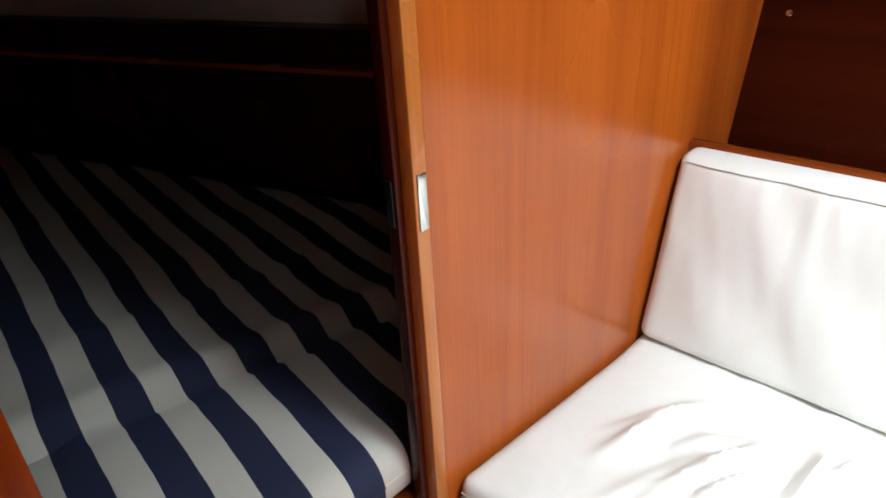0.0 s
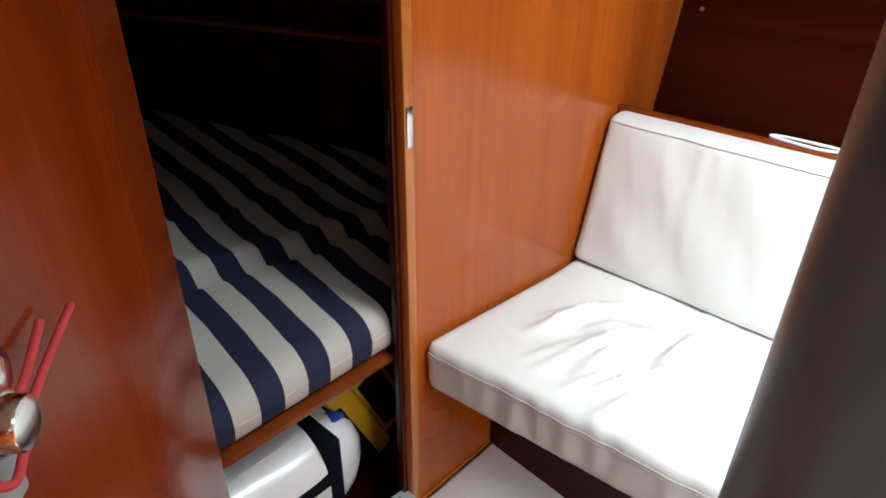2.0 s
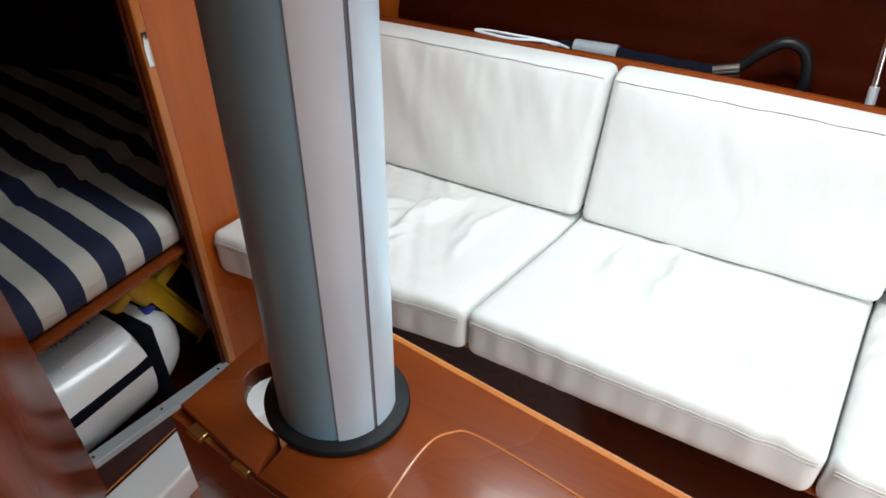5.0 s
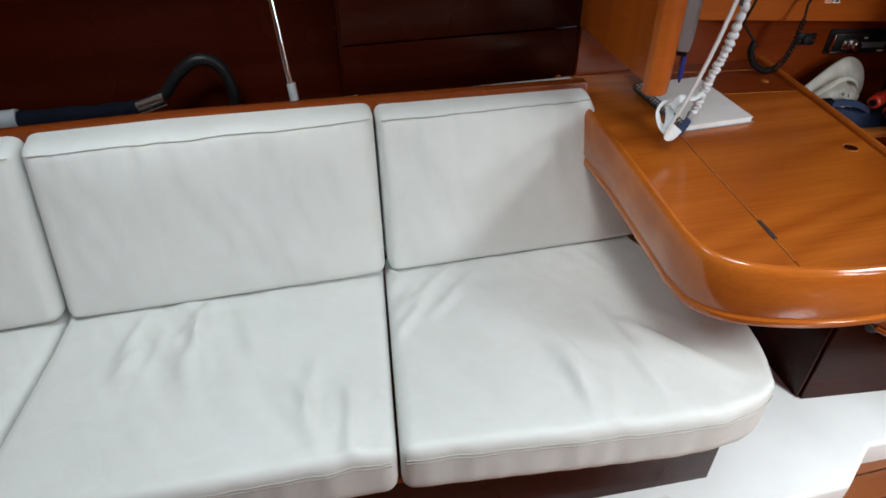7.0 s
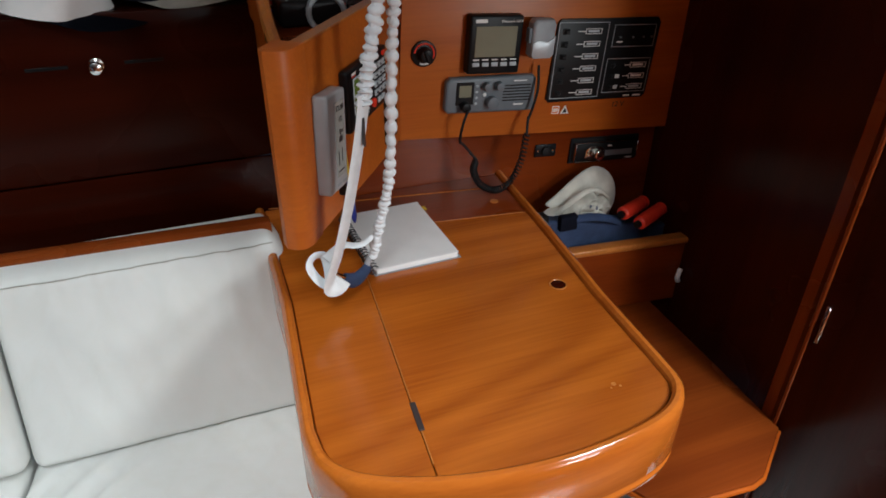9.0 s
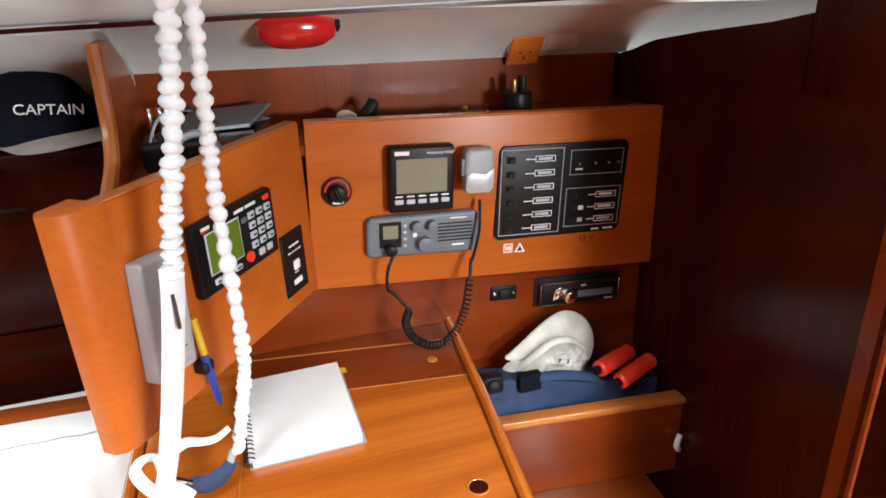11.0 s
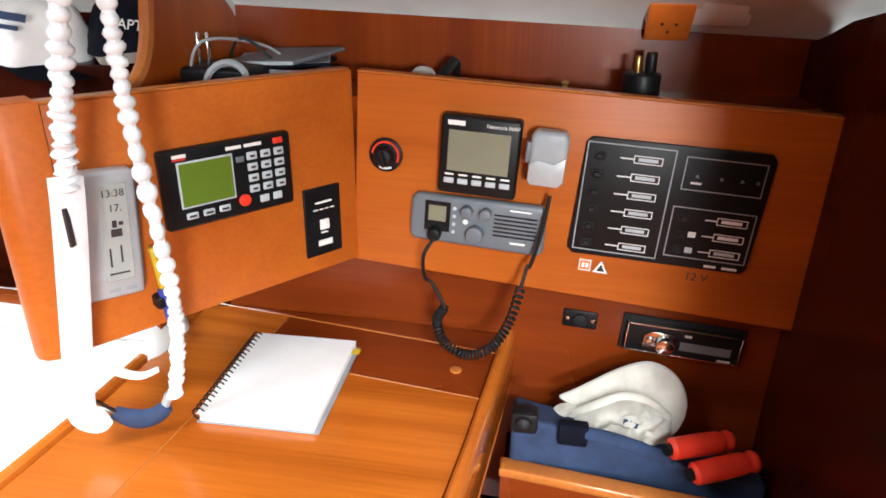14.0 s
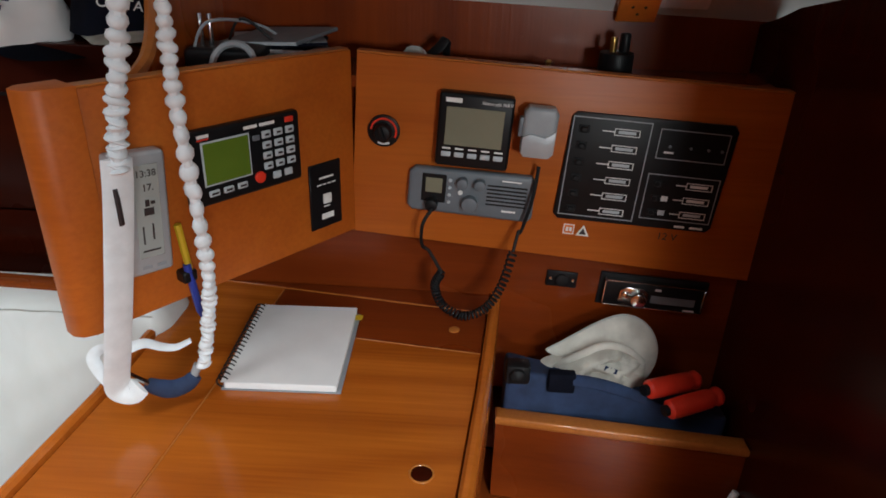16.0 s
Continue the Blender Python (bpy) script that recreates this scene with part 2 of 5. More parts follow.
# ---- mesh helpers ----
def bevelled(bm, w, seg=2):
    if w > 0:
        bmesh.ops.bevel(bm, geom=bm.edges[:], offset=w, segments=seg, affect="EDGES", profile=0.5, clamp_overlap=True)
    return bm


def bx(x0, x1, y0, y1, z0, z1, bev=0.003, seg=2, m=None):
    bm = bmesh.new()
    bmesh.ops.create_cube(bm, size=1)
    for v in bm.verts:
        v.co = Vector(((x0 + x1) / 2 + v.co.x * (x1 - x0), (y0 + y1) / 2 + v.co.y * (y1 - y0), (z0 + z1) / 2 + v.co.z * (z1 - z0)))
    bevelled(bm, bev, seg)
    if m:
        bm.transform(m)
    return bm


def prism(pts, z0, z1, bev=0.0, seg=2, m=None):
    """A plan outline raised from z0 to z1; bev rounds its upper and lower rims."""
    bm = bmesh.new()
    bottom = [bm.verts.new((x, y, z0)) for x, y in pts]
    f = bm.faces.new(bottom)
    ext = bmesh.ops.extrude_face_region(bm, geom=[f])
    for v in ext["geom"]:
        if isinstance(v, bmesh.types.BMVert):
            v.co.z = z1
    bmesh.ops.recalc_face_normals(bm, faces=bm.faces[:])
    if bev:
        rim = [e for e in bm.edges if abs(e.verts[0].co.z - e.verts[1].co.z) < 1e-6]
        bmesh.ops.bevel(bm, geom=rim, offset=bev, segments=seg, affect="EDGES", profile=0.5, clamp_overlap=True)
    if m:
        bm.transform(m)
    return bm


def cyl(r, h, seg=24, m=None, bev=0.0, r2=None):
    """A round piece on z = 0, h high."""
    bm = bmesh.new()
    bmesh.ops.create_cone(bm, cap_ends=True, segments=seg, radius1=r, radius2=r if r2 is None else r2, depth=h)
    bmesh.ops.translate(bm, verts=bm.verts[:], vec=(0, 0, h / 2))
    if bev:
        rim = [e for e in bm.edges if abs(e.verts[0].co.z - e.verts[1].co.z) < 1e-6]
        bmesh.ops.bevel(bm, geom=rim, offset=bev, segments=2, affect="EDGES", profile=0.5, clamp_overlap=True)
    if m:
        bm.transform(m)
    return bm


def lathe(profile, seg=24, m=None, squash=(1, 1)):
    """Turned shape from (radius, height) pairs, closed at both ends."""
    bm = bmesh.new()
    rings = [[bm.verts.new((r * math.cos(a) * squash[0], r * math.sin(a) * squash[1], z)) for a in (2 * math.pi * k / seg for k in range(seg))] for r, z in profile]
    for a, b in zip(rings, rings[1:]):
        for k in range(seg):
            bm.faces.new((a[k], a[(k + 1) % seg], b[(k + 1) % seg], b[k]))
    bm.faces.new(rings[0][::-1])
    bm.faces.new(rings[-1])
    if m:
        bm.transform(m)
    return bm


def tube(points, r, seg=10, radius=None, flat=1.0):
    """A bent rod through the points. radius(t) scales it along its length."""
    pts = [Vector(p) for p in points]
    bm = bmesh.new()
    rings, side = [], None
    for i, p in enumerate(pts):
        way = (pts[min(i + 1, len(pts) - 1)] - pts[max(i - 1, 0)]).normalized()
        if side is None:
            side = way.orthogonal().normalized()
        side = (side - way * side.dot(way)).normalized()
        up = way.cross(side)
        k = r * (radius(i / (len(pts) - 1)) if radius else 1)
        rings.append([bm.verts.new(p + k * (side * math.cos(a) + up * math.sin(a) * flat)) for a in (2 * math.pi * j / seg for j in range(seg))])
    for a, b in zip(rings, rings[1:]):
        for j in range(seg):
            bm.faces.new((a[j], a[(j + 1) % seg], b[(j + 1) % seg], b[j]))
    bm.faces.new(rings[0][::-1])
    bm.faces.new(rings[-1])
    return bm


def curve_points(points, n):
    """A smooth run of n points through the given ones."""
    p = [Vector(q) for q in points]
    p = [2 * p[0] - p[1], *p, 2 * p[-1] - p[-2]]
    out = []
    for i in range(n):
        s = i / (n - 1) * (len(p) - 3)
        k = min(int(s), len(p) - 4)
        t = s - k
        a, b, c, d = p[k : k + 4]
        out.append(0.5 * (2 * b + (c - a) * t + (2 * a - 5 * b + 4 * c - d) * t * t + (3 * b - a - 3 * c + d) * t**3))
    return out


def joined(*parts):
    bm = bmesh.new()
    for b in parts:
        me = bpy.data.meshes.new("tmp")
        b.to_mesh(me)
        b.free()
        bm.from_mesh(me)
        bpy.data.meshes.remove(me)
    return bm


def pillow(nu, nv, nw, place, r):
    """A rounded block: place(u, v, w, ru, rv, rw) lays points of the unit cube, r are the corner shares."""
    def axis(n, k):
        s = [-1 + k * (1 - math.cos(math.pi / 2 * i / 4)) for i in range(4)]
        s += [-1 + k + (2 - 2 * k) * i / n for i in range(n + 1)]
        return s + [-v for v in s[3::-1]]

    A = [axis(n, k) for n, k in zip((nu, nv, nw), r)]
    bm, made = bmesh.new(), {}

    def vert(i, j, k):
        key = (i, j, k)
        if key not in made:
            v = Vector((A[0][i], A[1][j], A[2][k]))
            q = Vector([max(-1 + s, min(1 - s, c)) for c, s in zip(v, r)])
            d = Vector([(c - e) / s for c, e, s in zip(v, q, r)])
            if d.length > 1e-9:
                far = max(abs(c) for c in d)
                d = d.normalized() * far
            made[key] = bm.verts.new(place(*(e + c * s for c, e, s in zip(d, q, r))))
        return made[key]

    L = [len(a) - 1 for a in A]
    for ax in range(3):
        b, c = [(1, 2), (2, 0), (0, 1)][ax]
        for end in (0, L[ax]):
            for i in range(L[b]):
                for j in range(L[c]):
                    quad = []
                    for di, dj in ((0, 0), (1, 0), (1, 1), (0, 1)):
                        key = [0, 0, 0]
                        key[ax], key[b], key[c] = end, i + di, j + dj
                        quad.append(vert(*key))
                    bm.faces.new(quad if end else quad[::-1])
    return bm


def link(name, bm, mat, smooth=True):
    me = bpy.data.meshes.new(name)
    bm.to_mesh(me)
    bm.free()
    me.materials.append(mat)
    if smooth:
        me.shade_smooth()
        me.set_sharp_from_angle(angle=radians(38))
    return new(name, me)


def thing(name, at, label, category, group="", kind=""):
    ob = new(name)
    ob.empty_display_size = 0.05
    ob.matrix_basis = Matrix.Translation(at)
    return tagged(ob, label, category, group, kind)


def part(name, bm, mat, parent, label=""):
    ob = link(name, bm, mat)
    ob.parent = parent
    ob.matrix_parent_inverse = Matrix.Identity(4) if parent.type == "MESH" else parent.matrix_basis.inverted()
    if label:
        ob["label"] = label
    return ob


def single(name, bm, mat, label, category, group="", kind=""):
    return tagged(link(name, bm, mat), label, category, group, kind)


def structure(name, bm, mat, label=""):
    return tagged(link(name, bm, mat), label, "", "", "structure")


def lettering(name, text, size, m, mat, parent, depth=0.0004):
    cu = bpy.data.curves.new(name, "FONT")
    cu.body, cu.size, cu.extrude, cu.align_x, cu.align_y = text, size, depth, "CENTER", "CENTER"
    tmp = new("tmp_text", cu)
    me = bpy.data.meshes.new_from_object(tmp.evaluated_get(bpy.context.evaluated_depsgraph_get()))
    bpy.data.objects.remove(tmp)
    me.transform(m)
    me.materials.clear()
    me.materials.append(mat)
    ob = new(name, me)
    ob.parent = parent
    ob.matrix_parent_inverse = Matrix.Identity(4) if parent.type == "MESH" else parent.matrix_basis.inverted()
    return ob


def panel_frame(origin, along, tilt=0.0):
    """Local axes of an upright panel: x along it, y up, z out of its face."""
    u = Vector((*along, 0)).normalized()
    n = u.cross(Vector((0, 0, 1)))
    m = Matrix.Identity(4)
    for i, c in enumerate((u, Vector((0, 0, 1)), n)):
        m.col[i][:3] = c
    return Matrix.Translation(origin) @ m @ pose(0, 0, 0, 0, 0, tilt)


# ---- structure ----
FLOOR, LINER = 0.06, 0.14
structure("floor", bx(0.0, 4.0, -2.7, -0.12, 0.0, FLOOR - 0.004, 0), M_CAULK, "dark joints under the varnished cabin sole")
# Sole darkened in colour for the shade under the berth.
structure("floor_cabin", bx(-2.9, -0.02, -2.2, 0.6, 0.0, FLOOR, 0), M_DARKX, "sole under the berth, coloured dark for the shade there")
structure("liner_sole", prism([(0.03, -0.12), (0.03, -1.05), (0.15, -1.05), (0.142, -0.66), (0.154, -0.57), (0.20, -0.505), (0.82, -0.47), (0.85, -0.365), (0.91, -0.315), (1.93, -0.345), (2.00, -0.425), (2.35, -0.42), (2.47, -0.34), (2.75, -0.35), (2.78, 0.3), (2.0, 0.3), (2.0, -0.12)], 0.0, LINER, 0.012, 3), M_WHITE, "white glossy moulded liner along the settee")
for lx, ly in ((0.188, -0.351), (0.50, -0.39)):
    hole = link("finger_hole", cyl(0.016, 0.0015, 24, pose(lx, ly, LINER), 0.0004), M_BLACK)
    hole.parent = bpy.data.objects["liner_sole"]
# bulkhead with the doorway into the forward cabin
structure("wall_forward", bx(-0.014, 0.026, -0.447, 0.62, 0.0, 1.95, 0), M_WOODZ, "varnished cherry bulkhead beside the cabin door")
# Cherry like the other side; the dark colour stands in for its shade.
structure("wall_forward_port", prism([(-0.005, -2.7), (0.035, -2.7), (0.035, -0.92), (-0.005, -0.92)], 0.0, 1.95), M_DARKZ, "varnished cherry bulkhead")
# Door head is unseen, set low to keep light out of the cabin.
structure("wall_forward_head", bx(-0.014, 0.026, -0.92, -0.447, 1.46, 1.95, 0), M_WOODZ, "unseen cherry panel over the doorway, low to shade the cabin")
jamb = thing("door_frame", (0, -0.43, 0), "cherry door frame round the forward cabin doorway", "door frame", "", "structure")
part("trim", bx(-0.018, 0.0285, -0.470, -0.4475, LINER, 1.455, 0.004), M_EDGE, jamb)
part("stop", bx(-0.006, 0.012, -0.482, -0.4705, LINER, 1.455, 0.002), M_DARKZ, jamb)
part("trim", bx(-0.018, 0.040, -0.919, -0.898, LINER, 1.455, 0.004), M_EDGE, jamb)
part("strike_plate", bx(0.028, 0.0305, -0.4655, -0.4525, 0.985, 1.052, 0.001), M_STEEL, jamb, "brushed steel strike plate")
part("latch_recess", bx(-0.002, 0.008, -0.4845, -0.481, 0.99, 1.045, 0.001), M_BLACK, jamb)
# the sill slopes with the deck under it
sm = Matrix.Translation((0, -0.66, 0.213)) @ pose(0, 0, 0, -9.6)
part("sill", joined(bx(0.002, 0.034, -0.238, 0.193, -0.003, 0.0, 0.001, 1, sm), bx(0.031, 0.034, -0.238, 0.193, -0.020, -0.003, 0.001, 1, sm)), M_SILVER, jamb, "brushed metal door sill")
part("sill_board", bx(0.004, 0.030, -0.236, 0.191, -0.15, -0.004, 0.002, 1, sm), M_DARKX, jamb, "dark mahogany board under the sill")
for sy in (-0.2, -0.02, 0.16):
    part("rivet", cyl(0.004, 0.0015, 12, sm @ pose(0.018, sy, 0.0), 0.0004), M_STEEL, jamb)
part("liner_seam", bx(0.0265, 0.0315, -0.92, -0.205, LINER, LINER + 0.006, 0.001), M_EDGE, jamb, "thin wooden fillet along the bulkhead foot")
# hull side, headliner, deck
def strip(name, xs, profile, mat, label, thick=0.03, rise=(0, 0)):
    """A band along x with a bent section of (y, z) pairs."""
    bm = bmesh.new()
    n = len(profile)
    off = []
    for i, (y, z) in enumerate(profile):
        a, b = profile[max(i - 1, 0)], profile[min(i + 1, n - 1)]
        d = Vector((b[0] - a[0], b[1] - a[1])).normalized()
        off.append((y + d.y * thick, z - d.x * thick))
    loop = profile + off[::-1]
    ends = [[bm.verts.new((x, y, z + dz)) for y, z in loop] for x, dz in zip(xs, rise)]
    k = len(loop)
    for i in range(k):
        bm.faces.new((ends[0][i], ends[0][(i + 1) % k], ends[1][(i + 1) % k], ends[1][i]))
    bm.faces.new(ends[0][::-1])
    bm.faces.new(ends[1])
    bmesh.ops.recalc_face_normals(bm, faces=bm.faces[:])
    return structure(name, bm, mat, label)


strip("wall_starboard", (0.015, 1.90), [(0.40, 0.78), (0.405, 0.85), (0.475, 1.10), (0.52, 1.40)], M_DARKX, "dark varnished mahogany hull panel")
strip("headliner", (0.015, 1.9065), [(0.46, 1.315), (0.452, 1.325), (0.41, 1.358), (0.30, 1.404), (0.262, 1.414)], M_LINER, "pale padded headliner along the hull side")
strip("headliner_nook", (1.907, 3.4), [(0.46, 1.315), (0.452, 1.325), (0.41, 1.358), (0.30, 1.404), (0.262, 1.414)], M_LINER, "pale padded headliner over the chart nook", 0.03, (0.018, -0.030))
strip("coachroof_side", (0.015, 4.0), [(0.268, 1.424), (0.20, 1.452), (0.10, 1.60), (0.02, 1.80), (-0.08, 1.90)], M_LINER, "pale moulded coachroof side")
structure("headliner_groove", bx(0.015, 3.4, 0.255, 0.285, 1.4175, 1.4235, 0), M_DARKX, "dark slot in the headliner")
# Unseen ceiling; the fore opening is added for the fill lamp.
HX0, HX1, HY0, HY1 = 1.31, 1.79, -1.09, -0.61
FX0, FX1, FY0, FY1 = 0.69, 1.11, -0.46, -0.07
CX0, CX1, CY0, CY1 = 2.72, 3.28, -1.85, -1.25
ceil = [bx(-0.02, FX0, -2.7, -0.05, 1.90, 1.95, 0), bx(FX1, HX0, -2.7, -0.05, 1.90, 1.95, 0), bx(FX0, FX1, -2.7, FY0, 1.90, 1.95, 0), bx(FX0, FX1, FY1, -0.05, 1.90, 1.95, 0), bx(HX1, CX0, -2.7, -0.05, 1.90, 1.95, 0), bx(HX0, HX1, -2.7, HY0, 1.90, 1.95, 0), bx(HX0, HX1, HY1, -0.05, 1.90, 1.95, 0),
        bx(CX0, CX1, -2.7, CY0, 1.90, 1.95, 0), bx(CX0, CX1, CY1, -0.05, 1.90, 1.95, 0), bx(CX1, 4.0, -2.7, -0.05, 1.90, 1.95, 0)]
structure("ceiling", joined(*ceil), M_LINER, "pale unseen cabin ceiling with openings for the lamps")
# Unseen side; the gap in it is added for the port fill lamp.
structure("wall_port", joined(bx(-0.02, 4.0, -2.75, -2.70, 0, 1.40, 0), bx(-0.02, 4.0, -2.75, -2.70, 1.64, 1.95, 0), bx(-0.02, 2.55, -2.75, -2.70, 1.40, 1.64, 0), bx(3.49, 4.0, -2.75, -2.70, 1.40, 1.64, 0)), M_WOODX, "varnished cherry side of the cabin")
structure("wall_aft", bx(4.0, 4.05, -2.7, 0.6, 0, 1.95, 0), M_WOODZ, "varnished cherry bulkhead")
# forward cabin shell; its dark panels carry the cabin's dimness in their colour
def slab(name, pts, z0, z1, mat, label):
    return structure(name, prism(pts, z0, z1), mat, label)


def offset_line(a, b, d):
    v = (Vector(b) - Vector(a)).normalized()
    n = Vector((-v.y, v.x)) * d
    return [a, b, tuple(Vector(b) + n), tuple(Vector(a) + n)]


slab("hull_front_panel", offset_line((-2.6, -0.44), (-0.025, 0.333), 0.02), 0.1, 0.918, M_DARKX, "dark panel beside the berth, with shade in its colour")
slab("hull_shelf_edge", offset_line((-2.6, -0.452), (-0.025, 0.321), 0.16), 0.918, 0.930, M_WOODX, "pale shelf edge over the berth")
slab("hull_upper_panel", offset_line((-2.6, -0.40), (-0.025, 0.373), 0.12), 0.930, 1.018, M_DARKX, "dark band under the cabin lining, with shade in its colour")
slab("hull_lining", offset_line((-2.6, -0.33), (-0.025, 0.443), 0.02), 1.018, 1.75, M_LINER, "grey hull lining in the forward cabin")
slab("hull_lining_port", offset_line((-0.025, -2.0), (-2.6, -1.1), 0.02), 0.1, 1.75, M_DARKX, "hull lining in the forward cabin, coloured dark for its shade")
slab("hull_lining_bow", [(-2.62, -1.2), (-2.6, -1.2), (-2.6, -0.2), (-2.62, -0.2)], 0.1, 1.75, M_DARKZ, "bow bulkhead, coloured dark for its shade")
CABIN = Matrix.Translation((0.037, -0.02, 0.075)) @ Matrix.Diagonal((0.88, 1.0, 0.957, 1))


def in_cabin(names):
    """Moves parts laid out in the forward cabin's own axes to their place behind the bulkhead."""
    for ob in bpy.data.objects:
        if ob.type == "MESH" and ((ob.parent and ob.parent.name in names) or ob.name in names):
            ob.data.transform(CABIN)


structure("ceiling_cabin", bx(-2.7, -0.02, -2.1, 0.6, 1.72, 1.75, 0), M_LINER, "white cabin ceiling")

# ---- forward cabin ----
def berth_place(u, v, w):
    x = -1.27 + u * 1.21
    yr, yl = 0.30 + 0.30 * x, -1.93 - 0.35 * x
    y = yl + (yr - yl) * (v + 1) / 2
    z = 0.55 + w * 0.055
    if w > 0:
        z += 0.021 * w * math.exp(-(((x + 0.52 - 0.28 * (y + 0.63)) / 0.05) ** 2)) - 0.022 * w * math.exp(-(((x + 0.46 - 0.28 * (y + 0.63)) / 0.02) ** 2))
        z += 0.016 * w * math.exp(-(((x + 0.74 - 0.22 * (y + 0.63)) / 0.03) ** 2)) * max(0, 1 - ((y + 0.45) / 0.4) ** 2)
        z += 0.006 * noise.noise((x * 9, y * 16, 6.0)) + 0.012 * noise.noise((x * 5, y * 5, 1.0)) + 0.012 * min(1, max(0, (-x - 0.5) * 3))
    return (x, y, z)


mat = thing("berth_mattress", (-1.2, -0.6, 0.497), "navy and off-white striped berth mattress", "mattress")
part("cover", pillow(60, 24, 3, berth_place, (0.05, 0.06, 0.8)), M_TICK, mat)
part("piping", tube([berth_place(1.0, -0.95 + 1.9 * k / 50, 0.1) for k in range(51)], 0.003, 6), M_TICK, mat)
berth = thing("berth", (-0.06, -0.6, 0.06), "dark wooden berth base over a stowage space", "berth")
part("bearer", bx(-0.095, -0.055, -1.5, 0.28, 0.483, 0.497, 0.003), M_TABLE, berth, "varnished front edge")
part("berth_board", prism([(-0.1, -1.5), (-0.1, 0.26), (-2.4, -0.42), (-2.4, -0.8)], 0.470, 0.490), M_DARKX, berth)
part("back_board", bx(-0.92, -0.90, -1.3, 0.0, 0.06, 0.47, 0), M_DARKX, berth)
bag = thing("liferaft_valise", (-0.3, -0.62, 0.06), "grey white valise with black straps under the berth", "valise")
def valise(u, v, w):
    return (-0.235 + u * 0.13, -0.742 + v * 0.275, 0.190 + w * 0.130 + 0.01 * noise.noise((u * 2, v * 2, w)))
part("body", pillow(10, 14, 6, valise, (0.75, 0.62, 0.80)), M_WHITE, bag)
for yy in (-0.90, -0.585):
    part("strap", bx(-0.368, -0.100, yy - 0.020, yy + 0.020, 0.060, 0.325, 0.085, 6), M_DARKC, bag, "black webbing strap")
part("cross_strap", bx(-0.30, -0.1005, -0.94, -0.57, 0.205, 0.240, 0.012), M_DARKC, bag)
part("label_patch", bx(-0.30, -0.18, -0.76, -0.62, 0.316, 0.3215, 0.001), M_WHITE, bag, "faded printed label")
lettering("print", "LIFERAFT", 0.030, pose(-0.262, -0.69, 0.3222, 0, 0, 90), M_GREY, bag)
part("sticker", bx(-0.215, -0.175, -0.548, -0.508, 0.295, 0.3005, 0.001), M_BLUE, bag, "small blue sticker")
case = thing("yellow_case", (-0.26, -0.385, 0.06), "yellow and black plastic case under the berth", "case")
cm = Matrix.Translation((-0.26, -0.385, 0.075)) @ pose(0, 0, 0, 24)
part("shell", bx(-0.062, 0.062, -0.034, 0.034, 0.0, 0.36, 0.014, 3, cm), M_YELLOW, case)
part("band", bx(-0.040, 0.068, -0.046, -0.014, 0.02, 0.26, 0.006, 2, cm), M_BLACK, case)
part("body", bx(-0.062, 0.046, 0.030, 0.125, 0.02, 0.27, 0.012, 3, cm), M_YELLOW, case)
part("panel", bx(0.040, 0.050, 0.042, 0.112, 0.05, 0.24, 0.004, 2, cm), M_BLACK, case, "black recessed panel")
part("top_handle", bx(-0.05, 0.05, -0.085, -0.02, 0.30, 0.335, 0.012, 3, cm), M_YELLOW, case)
part("back_shell", bx(-0.40, -0.31, -0.42, -0.27, 0.06, 0.36, 0.02, 3), M_DARKC, case, "dark case body")

in_cabin(("hull_front_panel", "hull_shelf_edge", "hull_upper_panel", "hull_lining", "hull_lining_port", "hull_lining_bow", "berth_mattress", "berth", "liferaft_valise", "yellow_case"))

# open door, hinged on the port side of the doorway
dm = panel_frame((0.048, -0.884, 0.19), (0.337, -0.286))
dn = dm @ pose(0.026, 0.084, 0) @ Matrix.Diagonal((1, 1, -0.58, 1))
door = thing("cabin_door", (0.048, -0.884, 0.19), "varnished cherry cabin door standing open", "door")
part("leaf", bx(0, 0.418, 0, 1.26, -0.012, 0.012, 0.003, 2, dm), M_DOOR, door)
part("edge_strip", bx(0.4185, 0.438, 0, 1.26, -0.0125, 0.0125, 0.002, 2, dm), M_EDGE, door, "pale wooden edge strip")
lock = part("handle", joined(cyl(0.022, 0.03, 20, dn @ pose(0.376, 0.825, 0.012), 0.004), cyl(0.017, 0.050, 20, dn @ pose(0.376, 0.825, 0.03), 0.005), cyl(0.020, 0.008, 20, dn @ pose(0.376, 0.825, 0.052), 0.002), bx(0.372, 0.398, 0.79, 0.85, 0.012, 0.02, 0.003, 2, dn)), M_STEEL, door, "chrome latch with a turned knob")
part("knob", lathe([(0.006, 0), (0.017, 0.006), (0.019, 0.016), (0.010, 0.024)], 18, dn @ pose(0.36, 0.845, 0.03)), M_STEEL, lock)
part("latch_box", bx(0.352, 0.408, 0.750, 0.80, 0.0168, 0.028, 0.004, 2, dn), M_LGREY, door, "pale plastic latch box")
cord = thing("red_rope", (0.33, -1.10, 1.0), "red cord looped over the door latch", "cord")
dp = lambda x, y, z: (dn @ Vector((x, y, z)))[:]
part("strand", tube(curve_points([dp(0.368, 0.846, 0.055), dp(0.392, 0.850, 0.045), (0.350, -1.180, 1.20), (0.315, -1.255, 1.285), (0.27, -1.42, 1.50)], 40), 0.003), M_REDCORD, cord)
part("strand", tube(curve_points([dp(0.366, 0.796, 0.055), dp(0.392, 0.793, 0.045), (0.350, -1.180, 1.135), (0.315, -1.255, 1.205), (0.27, -1.42, 1.41)], 40), 0.003), M_REDCORD, cord)
